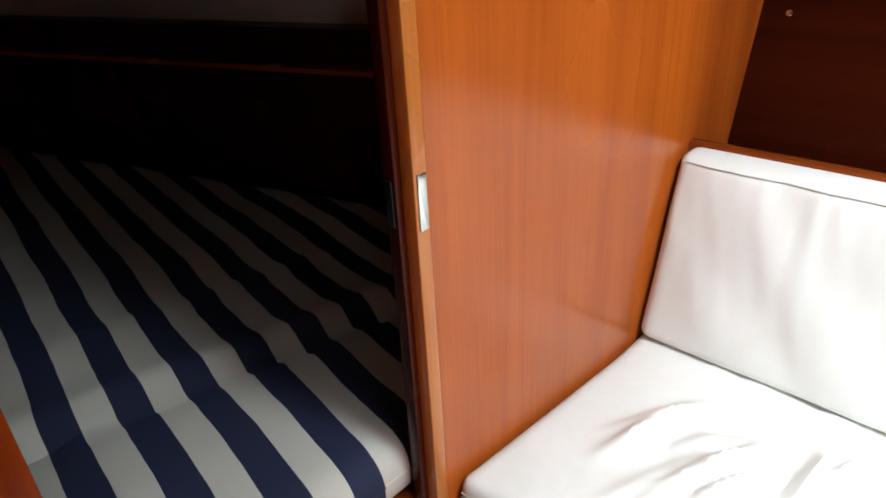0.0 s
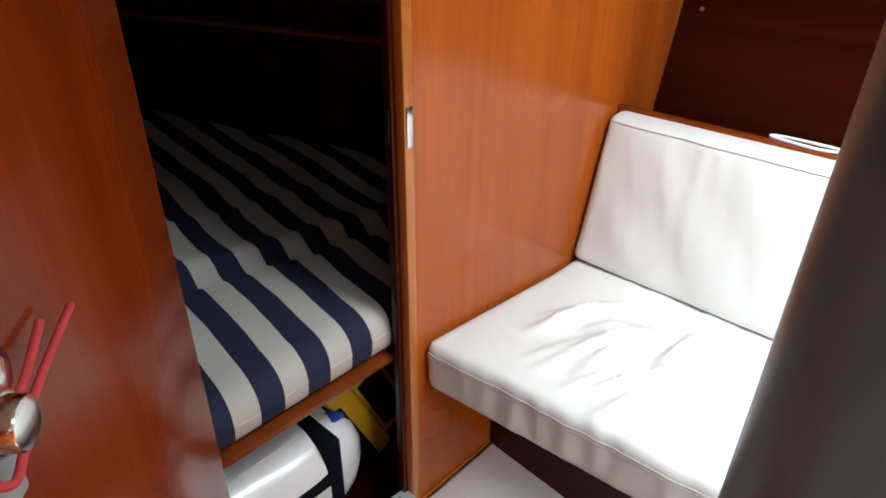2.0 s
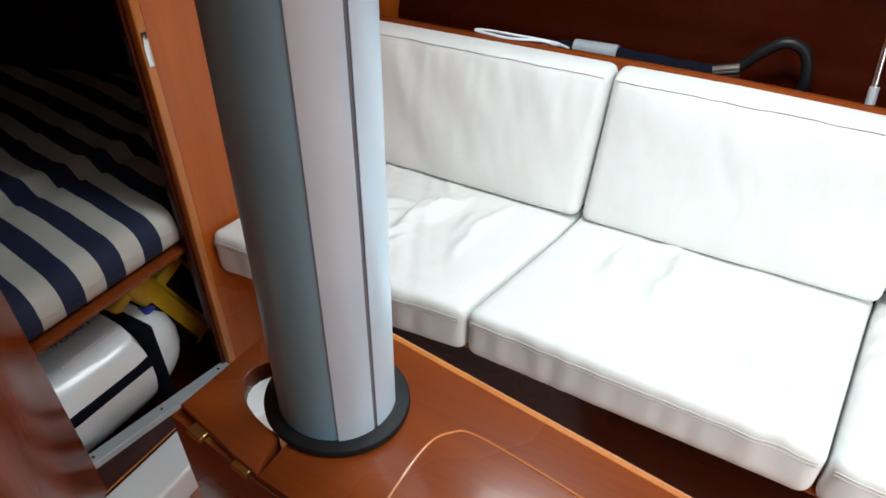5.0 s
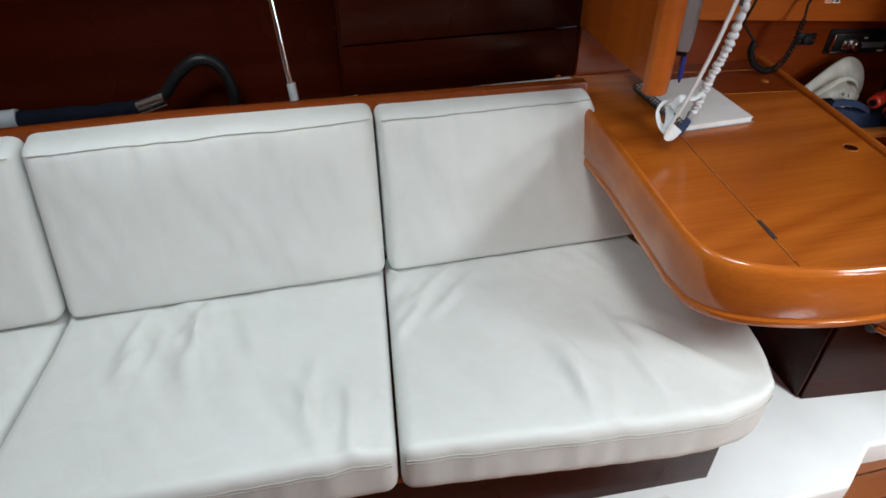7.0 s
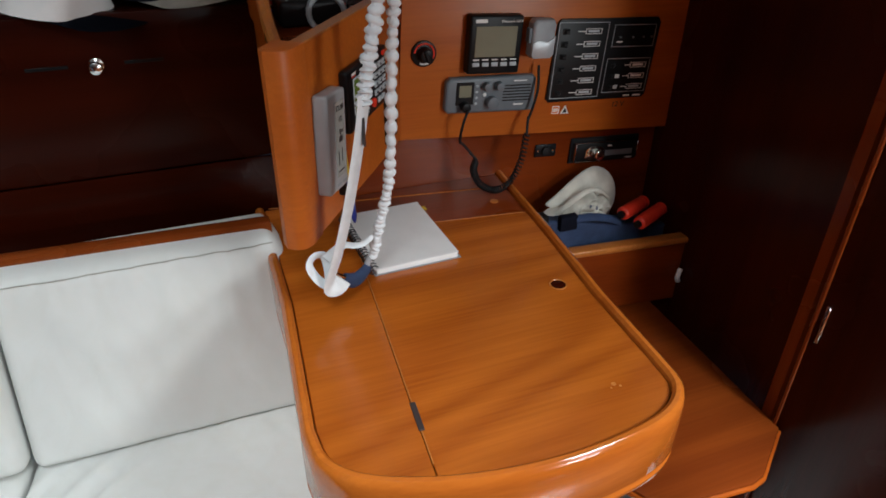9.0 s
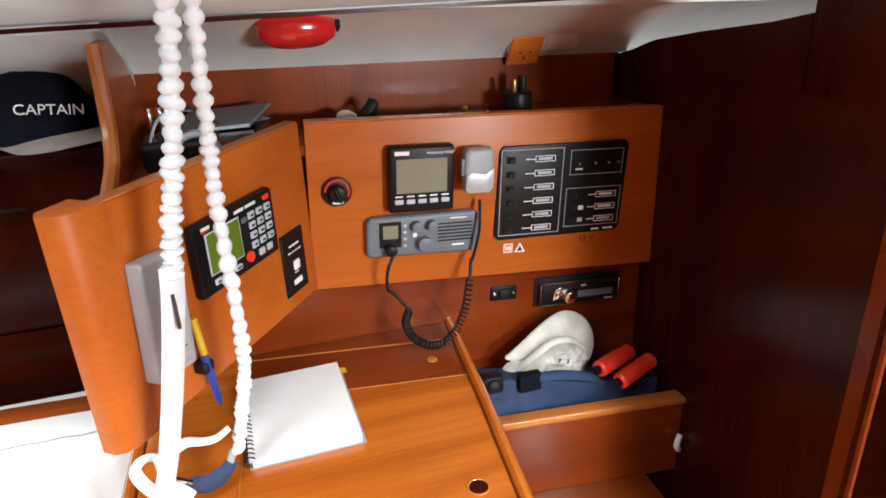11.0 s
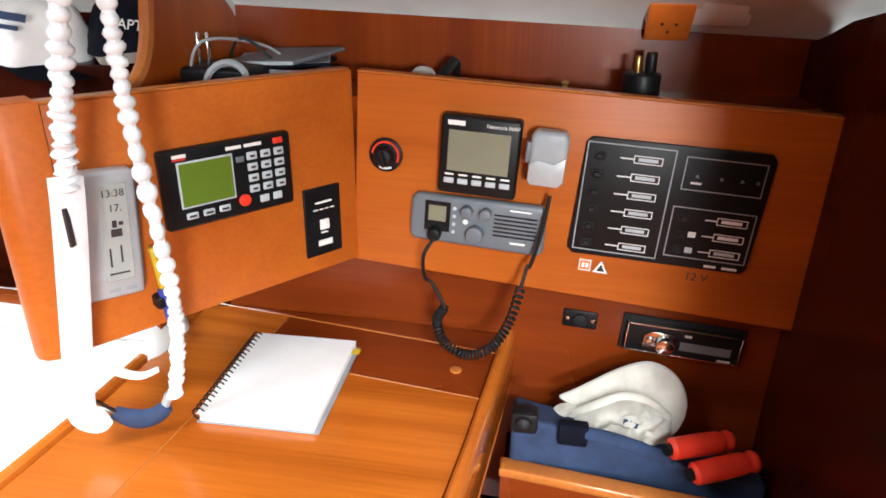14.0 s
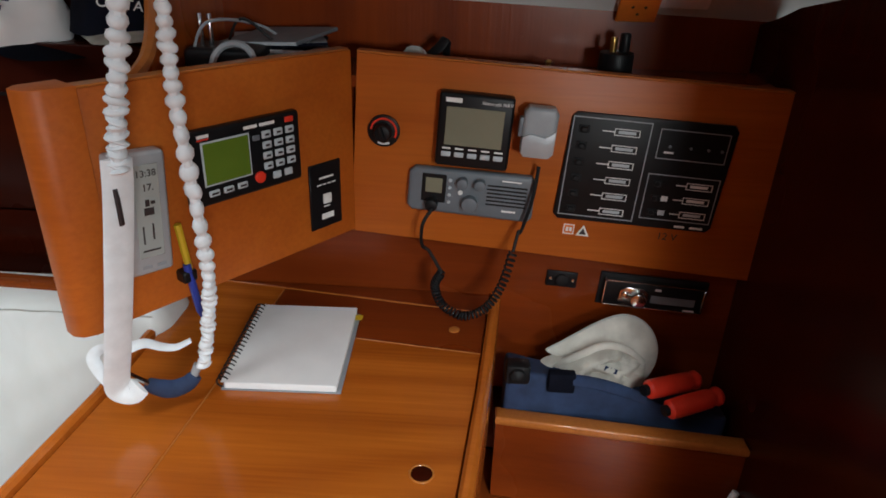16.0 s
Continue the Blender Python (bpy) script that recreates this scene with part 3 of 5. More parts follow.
part("strand", tube(curve_points([dp(0.36, 0.806, 0.055), dp(0.335, 0.820, 0.058), dp(0.262, 0.828, 0.05)], 14), 0.003), M_REDCORD, cord)
part("strand", tube(curve_points([dp(0.36, 0.825, 0.055), dp(0.338, 0.836, 0.058), dp(0.304, 0.844, 0.05)], 14), 0.003), M_REDCORD, cord)
strapm = thing("door_lanyard", (0.36, -1.15, 0.7), "white cloth strap hanging from the door latch", "strap")
part("webbing", tube(curve_points([dp(0.408, 0.850, 0.012), dp(0.430, 0.82, 0.006), dp(0.430, 0.74, 0.004), dp(0.424, 0.60, 0.002), dp(0.419, 0.44, 0.0)], 24), 0.0068, 8, lambda t: 1.2 - 0.6 * t, 0.3), M_COTTON, strapm)

# ---- settee ----
base = thing("settee", (1.0, -0.1, LINER), "dark mahogany settee base under the cushions, with shade in its colour", "settee")
# Base boards take the shaded mahogany, so shade under the cushions is coloured in.
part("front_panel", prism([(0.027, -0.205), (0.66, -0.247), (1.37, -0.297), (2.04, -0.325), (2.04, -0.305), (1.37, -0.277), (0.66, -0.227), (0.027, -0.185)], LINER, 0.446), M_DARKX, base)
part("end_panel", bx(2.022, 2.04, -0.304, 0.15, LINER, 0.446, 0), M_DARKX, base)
part("top_board", prism([(0.027, -0.33), (1.96, -0.39), (2.02, -0.2), (1.96, 0.2), (0.027, 0.2)], 0.446, 0.462, 0.004), M_WOODX, base)


def lerp(a, b, t):
    return a + (b - a) * t


def piping(place, w, corner=0.0, r=0.004):
    pts = []
    n = 30
    for k in range(n + 1):
        pts.append(place(-0.985 + 1.97 * k / n, -0.985, w))
    return tube(pts, r, 6)


def folds(seed):
    """Short pulled folds of a seat cover: centre, half length, direction, width and height."""
    rng = random.Random(seed)
    sets = {1: ((-0.35, -0.1, 75), (-0.1, -0.45, 72), (0.35, 0.1, 85)), 2: ((-0.45, 0.2, 82), (-0.05, 0.1, 95), (0.55, -0.6, 100)), 3: ((-0.75, 0.35, 60), (-0.1, -0.55, 95), (0.45, -0.4, 110))}[seed]
    out = []
    for u, v, a in sets:
        for _ in range(11 if seed == 1 else 5):
            out.append((u + rng.uniform(-0.28, 0.28), v + rng.uniform(-0.2, 0.2), rng.uniform(0.12, 0.30), radians(a + rng.uniform(-14, 14)), rng.uniform(0.030, 0.052), rng.uniform(0.006, 0.012) * (1.25 if seed == 1 else 0.8)))
    return out


def seat(name, fl, fr, bl, br, seed, round_end=False):
    """A seat cushion laid on four plan corners: front left, front right, back left, back right."""
    pulled = folds({1.0: 1, 2.4: 2, 5.1: 3}[seed])

    def place(u, v, w):
        s, t = (u + 1) / 2, (v + 1) / 2
        x = lerp(lerp(fl[0], fr[0], s), lerp(bl[0], br[0], s), t)
        y = lerp(lerp(fl[1], fr[1], s), lerp(bl[1], br[1], s), t)
        if round_end:
            x += s**6 * (0.075 * math.sin(math.pi * min(1, t * 1.15)) - 0.01 * t)
            y += 0.06 * s**10 * (1 - t) ** 3
        # fuller at the front than under the back cushions
        z = 0.507 + w * 0.044 + (w + 1) / 2 * max(-0.008, 0.032 - 0.055 * t)
        if w > 0:
            lift = (1 - u**4) * (1 - v**4)
            z += w * 0.011 * lift
            # pulled folds in the soft cover
            f = noise.noise((x * 16 + y * 5, y * 2.2 + seed, seed)) * 0.6 + noise.noise((x * 34 + y * 16, y * 5, seed + 7)) * 0.4
            g = max(0.0, noise.noise((x * 3.2 + seed, y * 3.0, 3.0)) + 0.25)
            z += w * 0.024 * f * g * (0.35 + 0.65 * lift)
            for fu, fv, fl_, fa, fw, fh in pulled:
                du, dv = u - fu, v - fv
                along, across = du * math.cos(fa) + dv * math.sin(fa), -du * math.sin(fa) + dv * math.cos(fa)
                if abs(along) < fl_ * 1.5:
                    z += w * fh * math.exp(-((across / fw) ** 2)) * max(0, 1 - (along / (fl_ * 1.5)) ** 2)
        if v < -0.5:
            y += (0.0055 if seed < 2 else 0.004) * noise.noise((x * 28, z * 6, seed + 3)) * max(0, 1 - abs(w) ** 3)
        return (x, y, z)

    c = thing(name, ((fl[0] + fr[0]) / 2, (fl[1] + bl[1]) / 2, 0.462), "cream leather settee seat cushion with pulled folds", "seat cushion", "settee seat cushions")
    part("cover", pillow(96, 64, 6, place, (0.07, 0.07, 0.45)), M_LEATHER, c)
    part("seam", tube([place(-0.97 + 1.94 * k / 40, -1.0, 0.58) for k in range(41)], 0.0011, 6), M_PIPING, c, "raised stitched seam")
    part("seam", tube([place(-0.97 + 1.94 * k / 40, -1.0, 0.44) for k in range(41)], 0.0010, 6), M_PIPING, c, "raised stitched seam")
    return c


seat("seat_cushion", (0.027, -0.432), (0.664, -0.384), (0.029, 0.16), (0.733, 0.16), 1.0)
seat("seat_cushion", (0.668, -0.382), (1.322, -0.400), (0.738, 0.16), (1.389, 0.16), 2.4)
seat("seat_cushion", (1.327, -0.402), (2.005, -0.476), (1.394, 0.16), (1.985, 0.16), 5.1, True)


def back(name, x0b, x1b, x0t, x1t, seed, zt=0.890, flare=0.0):
    def place(u, v, w):
        s, t = (u + 1) / 2, (w + 1) / 2
        x = lerp(lerp(x0b, x1b, s), lerp(x0t, x1t, s), t)
        z = lerp(0.548, zt, t)
        yf = 0.070 + 0.098 * t
        y = yf + 0.055 + v * 0.055
        if v < 0:
            lift = (1 - u**4) * (1 - w**4)
            y += v * 0.016 * lift
            f = noise.noise((x * 9 + z * 5, z * 6 + seed, seed)) * 0.6 + noise.noise((x * 30 + z * 9, z * 9, seed)) * 0.22
            y += v * 0.013 * f * (0.4 + 0.6 * lift) * (0.5 + t)
            # pulled creases running down from the top seam
            y += v * 0.0055 * max(0.0, noise.noise((x * 42, z * 3.5, seed + 11)) + 0.1) * max(0.0, t - 0.35) * 1.6
        return (x, y, z)

    c = thing(name, ((x0b + x1b) / 2, 0.12, 0.548), "cream leather settee back cushion with a stitched top", "back cushion", "settee back cushions")
    part("cover", pillow(72, 6, 44, place, (0.07, 0.6, 0.11)), M_LEATHER, c)
    part("seam", tube([place(-0.97 + 1.94 * k / 40, -1.0, 0.93) for k in range(41)], 0.0012, 6), M_PIPING, c, "raised stitched seam")
    return c


back("back_cushion", 0.030, 0.733, 0.030, 0.738, 1.3)
back("back_cushion", 0.740, 1.388, 0.743, 1.394, 3.7)
back("back_cushion", 1.393, 2.012, 1.399, 1.856, 6.2, 0.884)

# shelf behind the settee
shelf = thing("settee_shelf", (0.9, 0.3, 0.83), "varnished shelf with a raised rail behind the settee", "shelf")
part("rail", prism([(0.017, 0.215), (1.0, 0.235), (1.86, 0.195), (1.86, 0.222), (1.0, 0.262), (0.017, 0.242)], 0.62, 0.897, 0.006), M_TABLE, shelf)
part("board", bx(0.017, 1.86, 0.262, 0.41, 0.815, 0.835, 0.002), M_DARKX, shelf)
hose = thing("folded_umbrella", (0.7, 0.36, 0.835), "black folded umbrella with a curved handle on the shelf", "umbrella")
part("canopy", tube(curve_points([(0.50, 0.35, 0.852), (0.58, 0.35, 0.858), (0.70, 0.35, 0.862), (0.85, 0.35, 0.862), (0.94, 0.35, 0.868)], 30), 0.019, 12, lambda t: 0.75 + 0.3 * math.sin(t * 3) + 0.08 * math.sin(t * 40)), M_DARKC, hose)
part("label_band", tube([(0.590, 0.348, 0.864), (0.645, 0.348, 0.866), (0.700, 0.348, 0.867)], 0.0215, 12), M_LGREY, hose, "white printed sleeve")
part("handle", tube(curve_points([(0.94, 0.35, 0.868), (0.985, 0.35, 0.892), (1.015, 0.35, 0.926), (1.06, 0.35, 0.957), (1.10, 0.35, 0.945), (1.118, 0.35, 0.90), (1.120, 0.35, 0.852)], 30), 0.0125, 12), M_BLACK, hose, "black curved handle")
part("ferrule", tube([(0.93, 0.345, 0.868), (0.985, 0.345, 0.884)], 0.018, 12), M_STEEL, hose)
part("wrist_loop", tube(curve_points([(0.56, 0.31, 0.872), (0.54, 0.25, 0.902), (0.46, 0.232, 0.901), (0.385, 0.238, 0.901), (0.360, 0.246, 0.901), (0.385, 0.254, 0.902), (0.46, 0.256, 0.902), (0.55, 0.30, 0.885), (0.58, 0.33, 0.865)], 60), 0.0032, 8), M_COTTON, hose, "white cord loop")
pole = thing("steel_pole", (1.24, 0.25, 0.897), "thin stainless pole standing on the shelf rail", "pole")
part("rod", tube([(1.243, 0.252, 0.905), (1.224, 0.30, 1.13), (1.205, 0.345, 1.36)], 0.0065, 14), M_STEEL, pole)
part("foot", tube([(1.2445, 0.248, 0.897), (1.242, 0.254, 0.93)], 0.009, 14), M_LGREY, pole, "pale plastic foot")
bolt = single("panel_bolt", cyl(0.006, 0.004, 14, panel_frame((0.078, 0.470, 1.085), (1, 0)), 0.001), M_STEEL, "small bright screw head on the hull panel", "screw")

# locker behind the settee
# Locker stands in shade under the coachroof; its dark colour includes that.
lk = thing("locker", (1.6, 0.36, 0.835), "dark mahogany locker with a drop-down front, with shade in its colour", "locker")
part("side", bx(1.352, 1.37, 0.355, 0.46, 0.835, 1.245, 0.002), M_DARKZ, lk)
part("lower_rail", bx(1.356, 1.90, 0.350, 0.368, 0.835, 0.957, 0.002), M_DARKX, lk)
front = part("front", bx(1.356, 1.90, 0.346, 0.364, 0.961, 1.245, 0.004), M_DARKX, lk)
part("shelf_board", bx(1.356, 1.90, 0.364, 0.47, 1.225, 1.243, 0.002), M_DARKX, lk)
km = panel_frame((1.628, 0.346, 1.163), (1, 0))
part("knob", lathe([(0.012, 0), (0.012, 0.003), (0.005, 0.006), (0.006, 0.016), (0.011, 0.020), (0.010, 0.026), (0.003, 0.029)], 20, km), M_STEEL, front, "chrome locker knob")
for dx in (-0.075, 0.075):
    part("slot", bx(dx - 0.032, dx + 0.032, -0.003, 0.003, -0.001, 0.0012, 0.0008, 1, km), M_BLACK, front)

# ---- pillar and table ----
PX, PY, TZ = 0.749, -0.863, 0.865
mast = thing("mast_pillar", (PX, PY, FLOOR), "grey aluminium mast pillar rising through the table", "pillar")
RAKE = Matrix.Translation((PX, PY, TZ)) @ pose(0, 0, 0, 0, 1.2, 0) @ Matrix.Translation((-PX, -PY, -TZ))


def oval(rx, ry, n=64, grooves=()):
    """An oval section, cut by narrow grooves at the given angles."""
    out = []
    for k in range(n):
        a = 2 * math.pi * k / n
        g = 1 - (0.035 if any(abs(math.degrees(a) - q) < 3 for q in grooves) else 0)
        out.append((PX + rx * g * math.cos(a), PY + ry * g * math.sin(a)))
    return out


def mast_arc(a0, a1, proud, n=10):
    """A thin band on the mast's skin between two angles."""
    outer = [(PX + (0.067 + proud) * math.cos(radians(a0 + (a1 - a0) * k / n)), PY + (0.064 + proud) * math.sin(radians(a0 + (a1 - a0) * k / n))) for k in range(n + 1)]
    inner = [(PX + 0.063 * math.cos(radians(a0 + (a1 - a0) * k / n)), PY + 0.060 * math.sin(radians(a0 + (a1 - a0) * k / n))) for k in range(n, -1, -1)]
    return outer + inner


part("tube", prism(oval(0.067, 0.064), FLOOR, 1.90, 0, 2, RAKE), M_ALU, mast)
part("track", prism(mast_arc(307, 342, 0.0015), TZ + 0.01, 1.90, 0, 2, RAKE), M_TRACK, mast, "flat aluminium track up the pillar, its sheen put in the colour")
part("side_track", prism(mast_arc(346, 382, 0.0015), TZ + 0.01, 1.90, 0, 2, RAKE), M_TRACK, mast, "flat aluminium track up the pillar, its sheen put in the colour")
part("groove", prism(mast_arc(342.2, 345.8, 0.0003, 3), TZ + 0.01, 1.90, 0, 2, RAKE), M_GREY, mast, "dark sail groove")
part("collar", prism(oval(0.086, 0.078), TZ, TZ + 0.012, 0.004), M_RUBBER, mast, "black rubber collar")
tab = thing("saloon_table", (1.0, -0.9, FLOOR), "varnished cherry saloon table round the pillar", "table")
slot = [(PX - 0.014 + 0.105 * math.cos(a), PY - 0.016 + 0.055 * math.sin(a)) for a in [radians(98 + 164 * k / 14) for k in range(15)]]
part("fore_top", prism([(0.594, -0.956), (0.606, -0.735), (0.618, -0.727), (0.7345, -0.743), *slot, (0.7345, -0.984)], TZ - 0.028, TZ, 0.003, 2), M_TABLE, tab)
part("aft_top", prism([(0.7355, -0.984), (0.7355, -0.743), (1.14, -0.796), (1.16, -0.815), (1.16, -1.024)], TZ - 0.028, TZ, 0.003, 2), M_TABLE, tab)
part("edging", tube([(0.604, -0.745, TZ - 0.004), (0.618, -0.7265, TZ - 0.004), (0.735, -0.742, TZ - 0.004), (1.14, -0.795, TZ - 0.004)], 0.006, 8), M_EDGE, tab, "worn pale wooden edge")
leaf = part("drop_leaf", bx(0.0, 0.57, -0.30, -0.012, -0.022, 0.0, 0.004, 2, panel_frame((0.585, -0.968, TZ), (0.66, -0.078))), M_TABLE, tab, "folded drop leaf hanging from the table edge")
for k in (0.05, 0.125):
    part("hinge", bx(k - 0.012, k + 0.012, -0.014, -0.006, -0.012, 0.006, 0.001, 1, panel_frame((0.585, -0.966, TZ), (0.66, -0.078))), M_BRASS, leaf, "small brass hinge")
part("trunk", bx(0.84, 1.08, -0.97, -0.86, FLOOR, TZ - 0.028, 0.004), M_TABLE, tab)
lid_line = [(0.872, -1.0), (0.868, -0.925), (0.870, -0.868), (0.884, -0.840), (0.916, -0.829), (1.04, -0.845), (1.13, -0.857)]
part("inlay", tube(curve_points([(x, y, TZ) for x, y in lid_line], 60), 0.0014, 6), M_EDGE, tab, "thin pale line round the lid in the top")
port = thing("port_settee", (0.14, -1.7, FLOOR), "cream cushioned seat behind the open cabin door", "settee")
part("base", bx(0.02, 0.26, -2.3, -1.14, FLOOR, 0.41, 0.004), M_DARKX, port)
part("cushion", pillow(10, 8, 4, lambda u, v, w: (0.145 + u * 0.125, -1.70 + v * 0.58, 0.47 + w * 0.06), (0.3, 0.1, 0.5)), M_LEATHER, port)

# ---- navigation desk ----
desk = thing("chart_desk", (2.1, 0.0, LINER), "varnished cherry chart desk with a rounded front and lifting lid", "desk")
def desk_outline(inset=0.0):
    pts = [(1.842, 0.335), (1.838, 0.0), (1.818, -0.26)]
    ctrl = [(1.816, -0.285, 0), (1.826, -0.345, 0), (1.875, -0.394, 0), (1.975, -0.432, 0), (2.09, -0.450, 0), (2.20, -0.447, 0), (2.285, -0.428, 0), (2.333, -0.385, 0), (2.343, -0.32, 0)]
    pts += [(p.x, p.y) for p in curve_points(ctrl, 36)]
    pts += [(2.352, -0.16), (2.375, 0.06), (2.398, 0.335)]
    if inset:
        c = (2.10, 0.05)
        out = []
        for i, p in enumerate(pts):
            a, b = Vector(pts[max(i - 1, 0)]), Vector(pts[min(i + 1, len(pts) - 1)])
            d = (b - a).normalized()
            out.append((p[0] - d.y * inset, p[1] + d.x * inset))
        return out
    return pts
O0, O1 = desk_outline(), desk_outline(0.020)
rim = bmesh.new()
def section(bm, outer, inner, levels):
    """A moulding that follows an open outline; levels are (share from outer to inner, height)."""
    rows = [[bm.verts.new((lerp(a[0], b[0], s), lerp(a[1], b[1], s), z)) for s, z in levels] for a, b in zip(outer, inner)]
    k = len(levels)
    for r, q in zip(rows, rows[1:]):
        for i in range(k):
            bm.faces.new((r[i], r[(i + 1) % k], q[(i + 1) % k], q[i]))
    bm.faces.new(rows[0])
    bm.faces.new(rows[-1][::-1])
    bmesh.ops.recalc_face_normals(bm, faces=bm.faces[:])
    return bm
part("rim", section(rim, O0, O1, [(0.25, 0.735), (0.05, 0.742), (0.02, 0.750), (0.16, 0.754), (0.16, 0.758), (0.0, 0.763), (0.0, 0.832), (0.04, 0.842), (0.16, 0.850), (0.4, 0.854), (0.7, 0.854), (0.93, 0.850), (1.0, 0.842), (1.0, 0.735)]), M_DESK, desk, "rounded glossy wooden rim")
part("carcass", prism(O1, 0.735, 0.829), M_WOODX, desk)
def clip(pts, a, b, keep=1):
    """The part of an outline on one side of the line a-b."""
    out = []
    side = lambda p: keep * ((b[0] - a[0]) * (p[1] - a[1]) - (b[1] - a[1]) * (p[0] - a[0]))
    for p, q in zip(pts, pts[1:] + pts[:1]):
        sp, sq = side(p), side(q)
        if sp >= 0:
            out.append(p)
        if sp * sq < 0:
            t = sp / (sp - sq)
            out.append((lerp(p[0], q[0], t), lerp(p[1], q[1], t)))
    return out
inner = desk_outline(0.021)
ca, cb = (1.957, -0.40), (2.018, 0.335)
ha, hb = (1.8, 0.352), (2.42, 0.262)
la, lb = (1.8, 0.222), (2.42, 0.141)
g = 0.0008
shift = lambda p, d: (p[0] + d[0], p[1] + d[1])
left_piece = clip(clip(inner, shift(ca, (-g, 0)), shift(cb, (-g, 0)), 1), ha, hb, -1)
right_all = clip(inner, shift(ca, (g, 0)), shift(cb, (g, 0)), -1)
lid = clip(right_all, shift(la, (0, -g)), shift(lb, (0, -g)), -1)
rear = clip(clip(right_all, shift(la, (0, g)), shift(lb, (0, g)), 1), shift(ha, (0, -g)), shift(hb, (0, -g)), -1)
strip_rear = clip(inner, shift(ha, (0, g)), shift(hb, (0, g)), 1)
part("side_top", prism(left_piece, 0.829, 0.845, 0.0012, 1), M_LID, desk)
lidp = part("lid", prism(lid, 0.829, 0.845, 0.0012, 1), M_LID, desk, "honey cherry lifting lid with swirling grain")
# Rear boards darker than the lid: shade at the desk's back is coloured in.
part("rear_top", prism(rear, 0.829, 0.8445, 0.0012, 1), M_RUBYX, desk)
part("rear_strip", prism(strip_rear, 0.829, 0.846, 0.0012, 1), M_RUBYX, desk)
for sa, sb in (((1.959, -0.385), (2.016, 0.312)), ((1.985, 0.1975), (2.362, 0.1485)), ((1.872, 0.3415), (2.376, 0.2685))):
    part("seam", tube([(*sa, 0.8445), (*sb, 0.8445)], 0.0011, 6), M_EDGE, desk, "pale glue line between the boards")
part("finger_hole", cyl(0.0135, 0.0012, 28, pose(2.292, -0.104, 0.8445), 0.0004), M_DARKX, lidp, "dark finger hole")
part("hole_rim", tube([(2.292 + 0.0140 * math.cos(a), -0.104 + 0.0140 * math.sin(a), 0.8452) for a in [2 * math.pi * k / 24 for k in range(25)]], 0.0014, 6), M_EDGE, lidp)
part("hinge", bx(-0.004, 0.004, -0.026, 0.026, 0, 0.0022, 0.0008, 1, pose(1.966, -0.305, 0.8445, 0, 0, -4.8)), M_DARKINK, desk, "narrow dark hinge")
part("plug", cyl(0.009, 0.002, 20, pose(2.319, 0.212, 0.8445), 0.0006), M_EDGE, desk, "pale round plug")
for sx, sy, sr in ((2.243, -0.345, 0.0035), (2.250, -0.351, 0.002), (2.236, -0.350, 0.0015)):
    part("chip", cyl(sr, 0.0008, 10, pose(sx, sy, 0.8448)), M_EDGE, lidp)
part("leg_panel", bx(2.075, 2.105, -0.10, 0.3, LINER, 0.735, 0.003), M_WOODZ, desk)

# seat and its base beside the desk
ped = thing("helm_seat_base", (2.58, -0.05, LINER), "dark mahogany box under the chart seat", "seat base")
pm = panel_frame((2.397, -0.180, LINER), (0.307, -0.035))
part("front", bx(0, 0.33, 0, 0.365, -0.012, 0, 0.002, 1, pm), M_DARKX, ped)
part("side", bx(2.388, 2.406, -0.172, 0.28, LINER, 0.505, 0.002), M_DARKX, ped)
part("vent_hole", cyl(0.034, 0.002, 28, pm @ pose(0.10, 0.265, 0), 0.0005), M_BLACK, ped, "dark round hole")
seatb = thing("bench", (2.55, -0.1, 0.505), "varnished wooden seat board with a pale edge", "seat")
so = [(2.345, 0.10), (2.350, -0.29), (2.375, -0.335), (2.415, -0.362), (2.57, -0.374), (2.60, -0.367), (2.712, -0.290), (2.722, -0.10), (2.735, 0.30), (2.345, 0.30)]
part("board", prism(so, 0.507, 0.526, 0.004), M_TABLE, seatb)
part("edge", tube([(x, y, 0.514) for x, y in so[1:7]], 0.006, 8), M_WOODX, seatb, "worn pale edge")

# tray beside the desk
tray = thing("stowage_tray", (2.58, 0.2, 0.526), "cherry stowage tray beside the chart desk", "tray")
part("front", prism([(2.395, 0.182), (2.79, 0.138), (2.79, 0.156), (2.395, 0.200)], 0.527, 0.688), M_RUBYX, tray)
part("lip", prism([(2.393, 0.174), (2.79, 0.130), (2.79, 0.160), (2.393, 0.204)], 0.688, 0.706, 0.006, 3), M_EDGE, tray, "pale wooden lip")
part("bottom", prism([(2.395, 0.200), (2.79, 0.156), (2.79, 0.317), (2.395, 0.330)], 0.636, 0.650), M_DARKX, tray)
single("door_hook", tube(curve_points([(2.785, 0.128, 0.585), (2.777, 0.124, 0.60), (2.785, 0.128, 0.62)], 12), 0.006, 10), M_PAPER, "small white plastic catch", "catch")

# aft side of the nook, coloured dark because it faces away from the light
structure("wall_nook_aft", prism([(2.79, 0.62), (2.79, -0.02), (2.728, -0.235), (2.758, -0.245), (2.82, -0.03), (2.82, 0.62)], LINER, 1.30), M_DARKZ, "varnished bulkhead beside the chart desk, its shade put in the colour")
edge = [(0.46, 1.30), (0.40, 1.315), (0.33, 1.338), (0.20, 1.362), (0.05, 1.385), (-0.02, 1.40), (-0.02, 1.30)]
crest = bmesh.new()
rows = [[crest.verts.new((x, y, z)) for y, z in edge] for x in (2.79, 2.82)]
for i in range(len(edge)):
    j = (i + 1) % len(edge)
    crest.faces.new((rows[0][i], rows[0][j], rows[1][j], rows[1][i]))
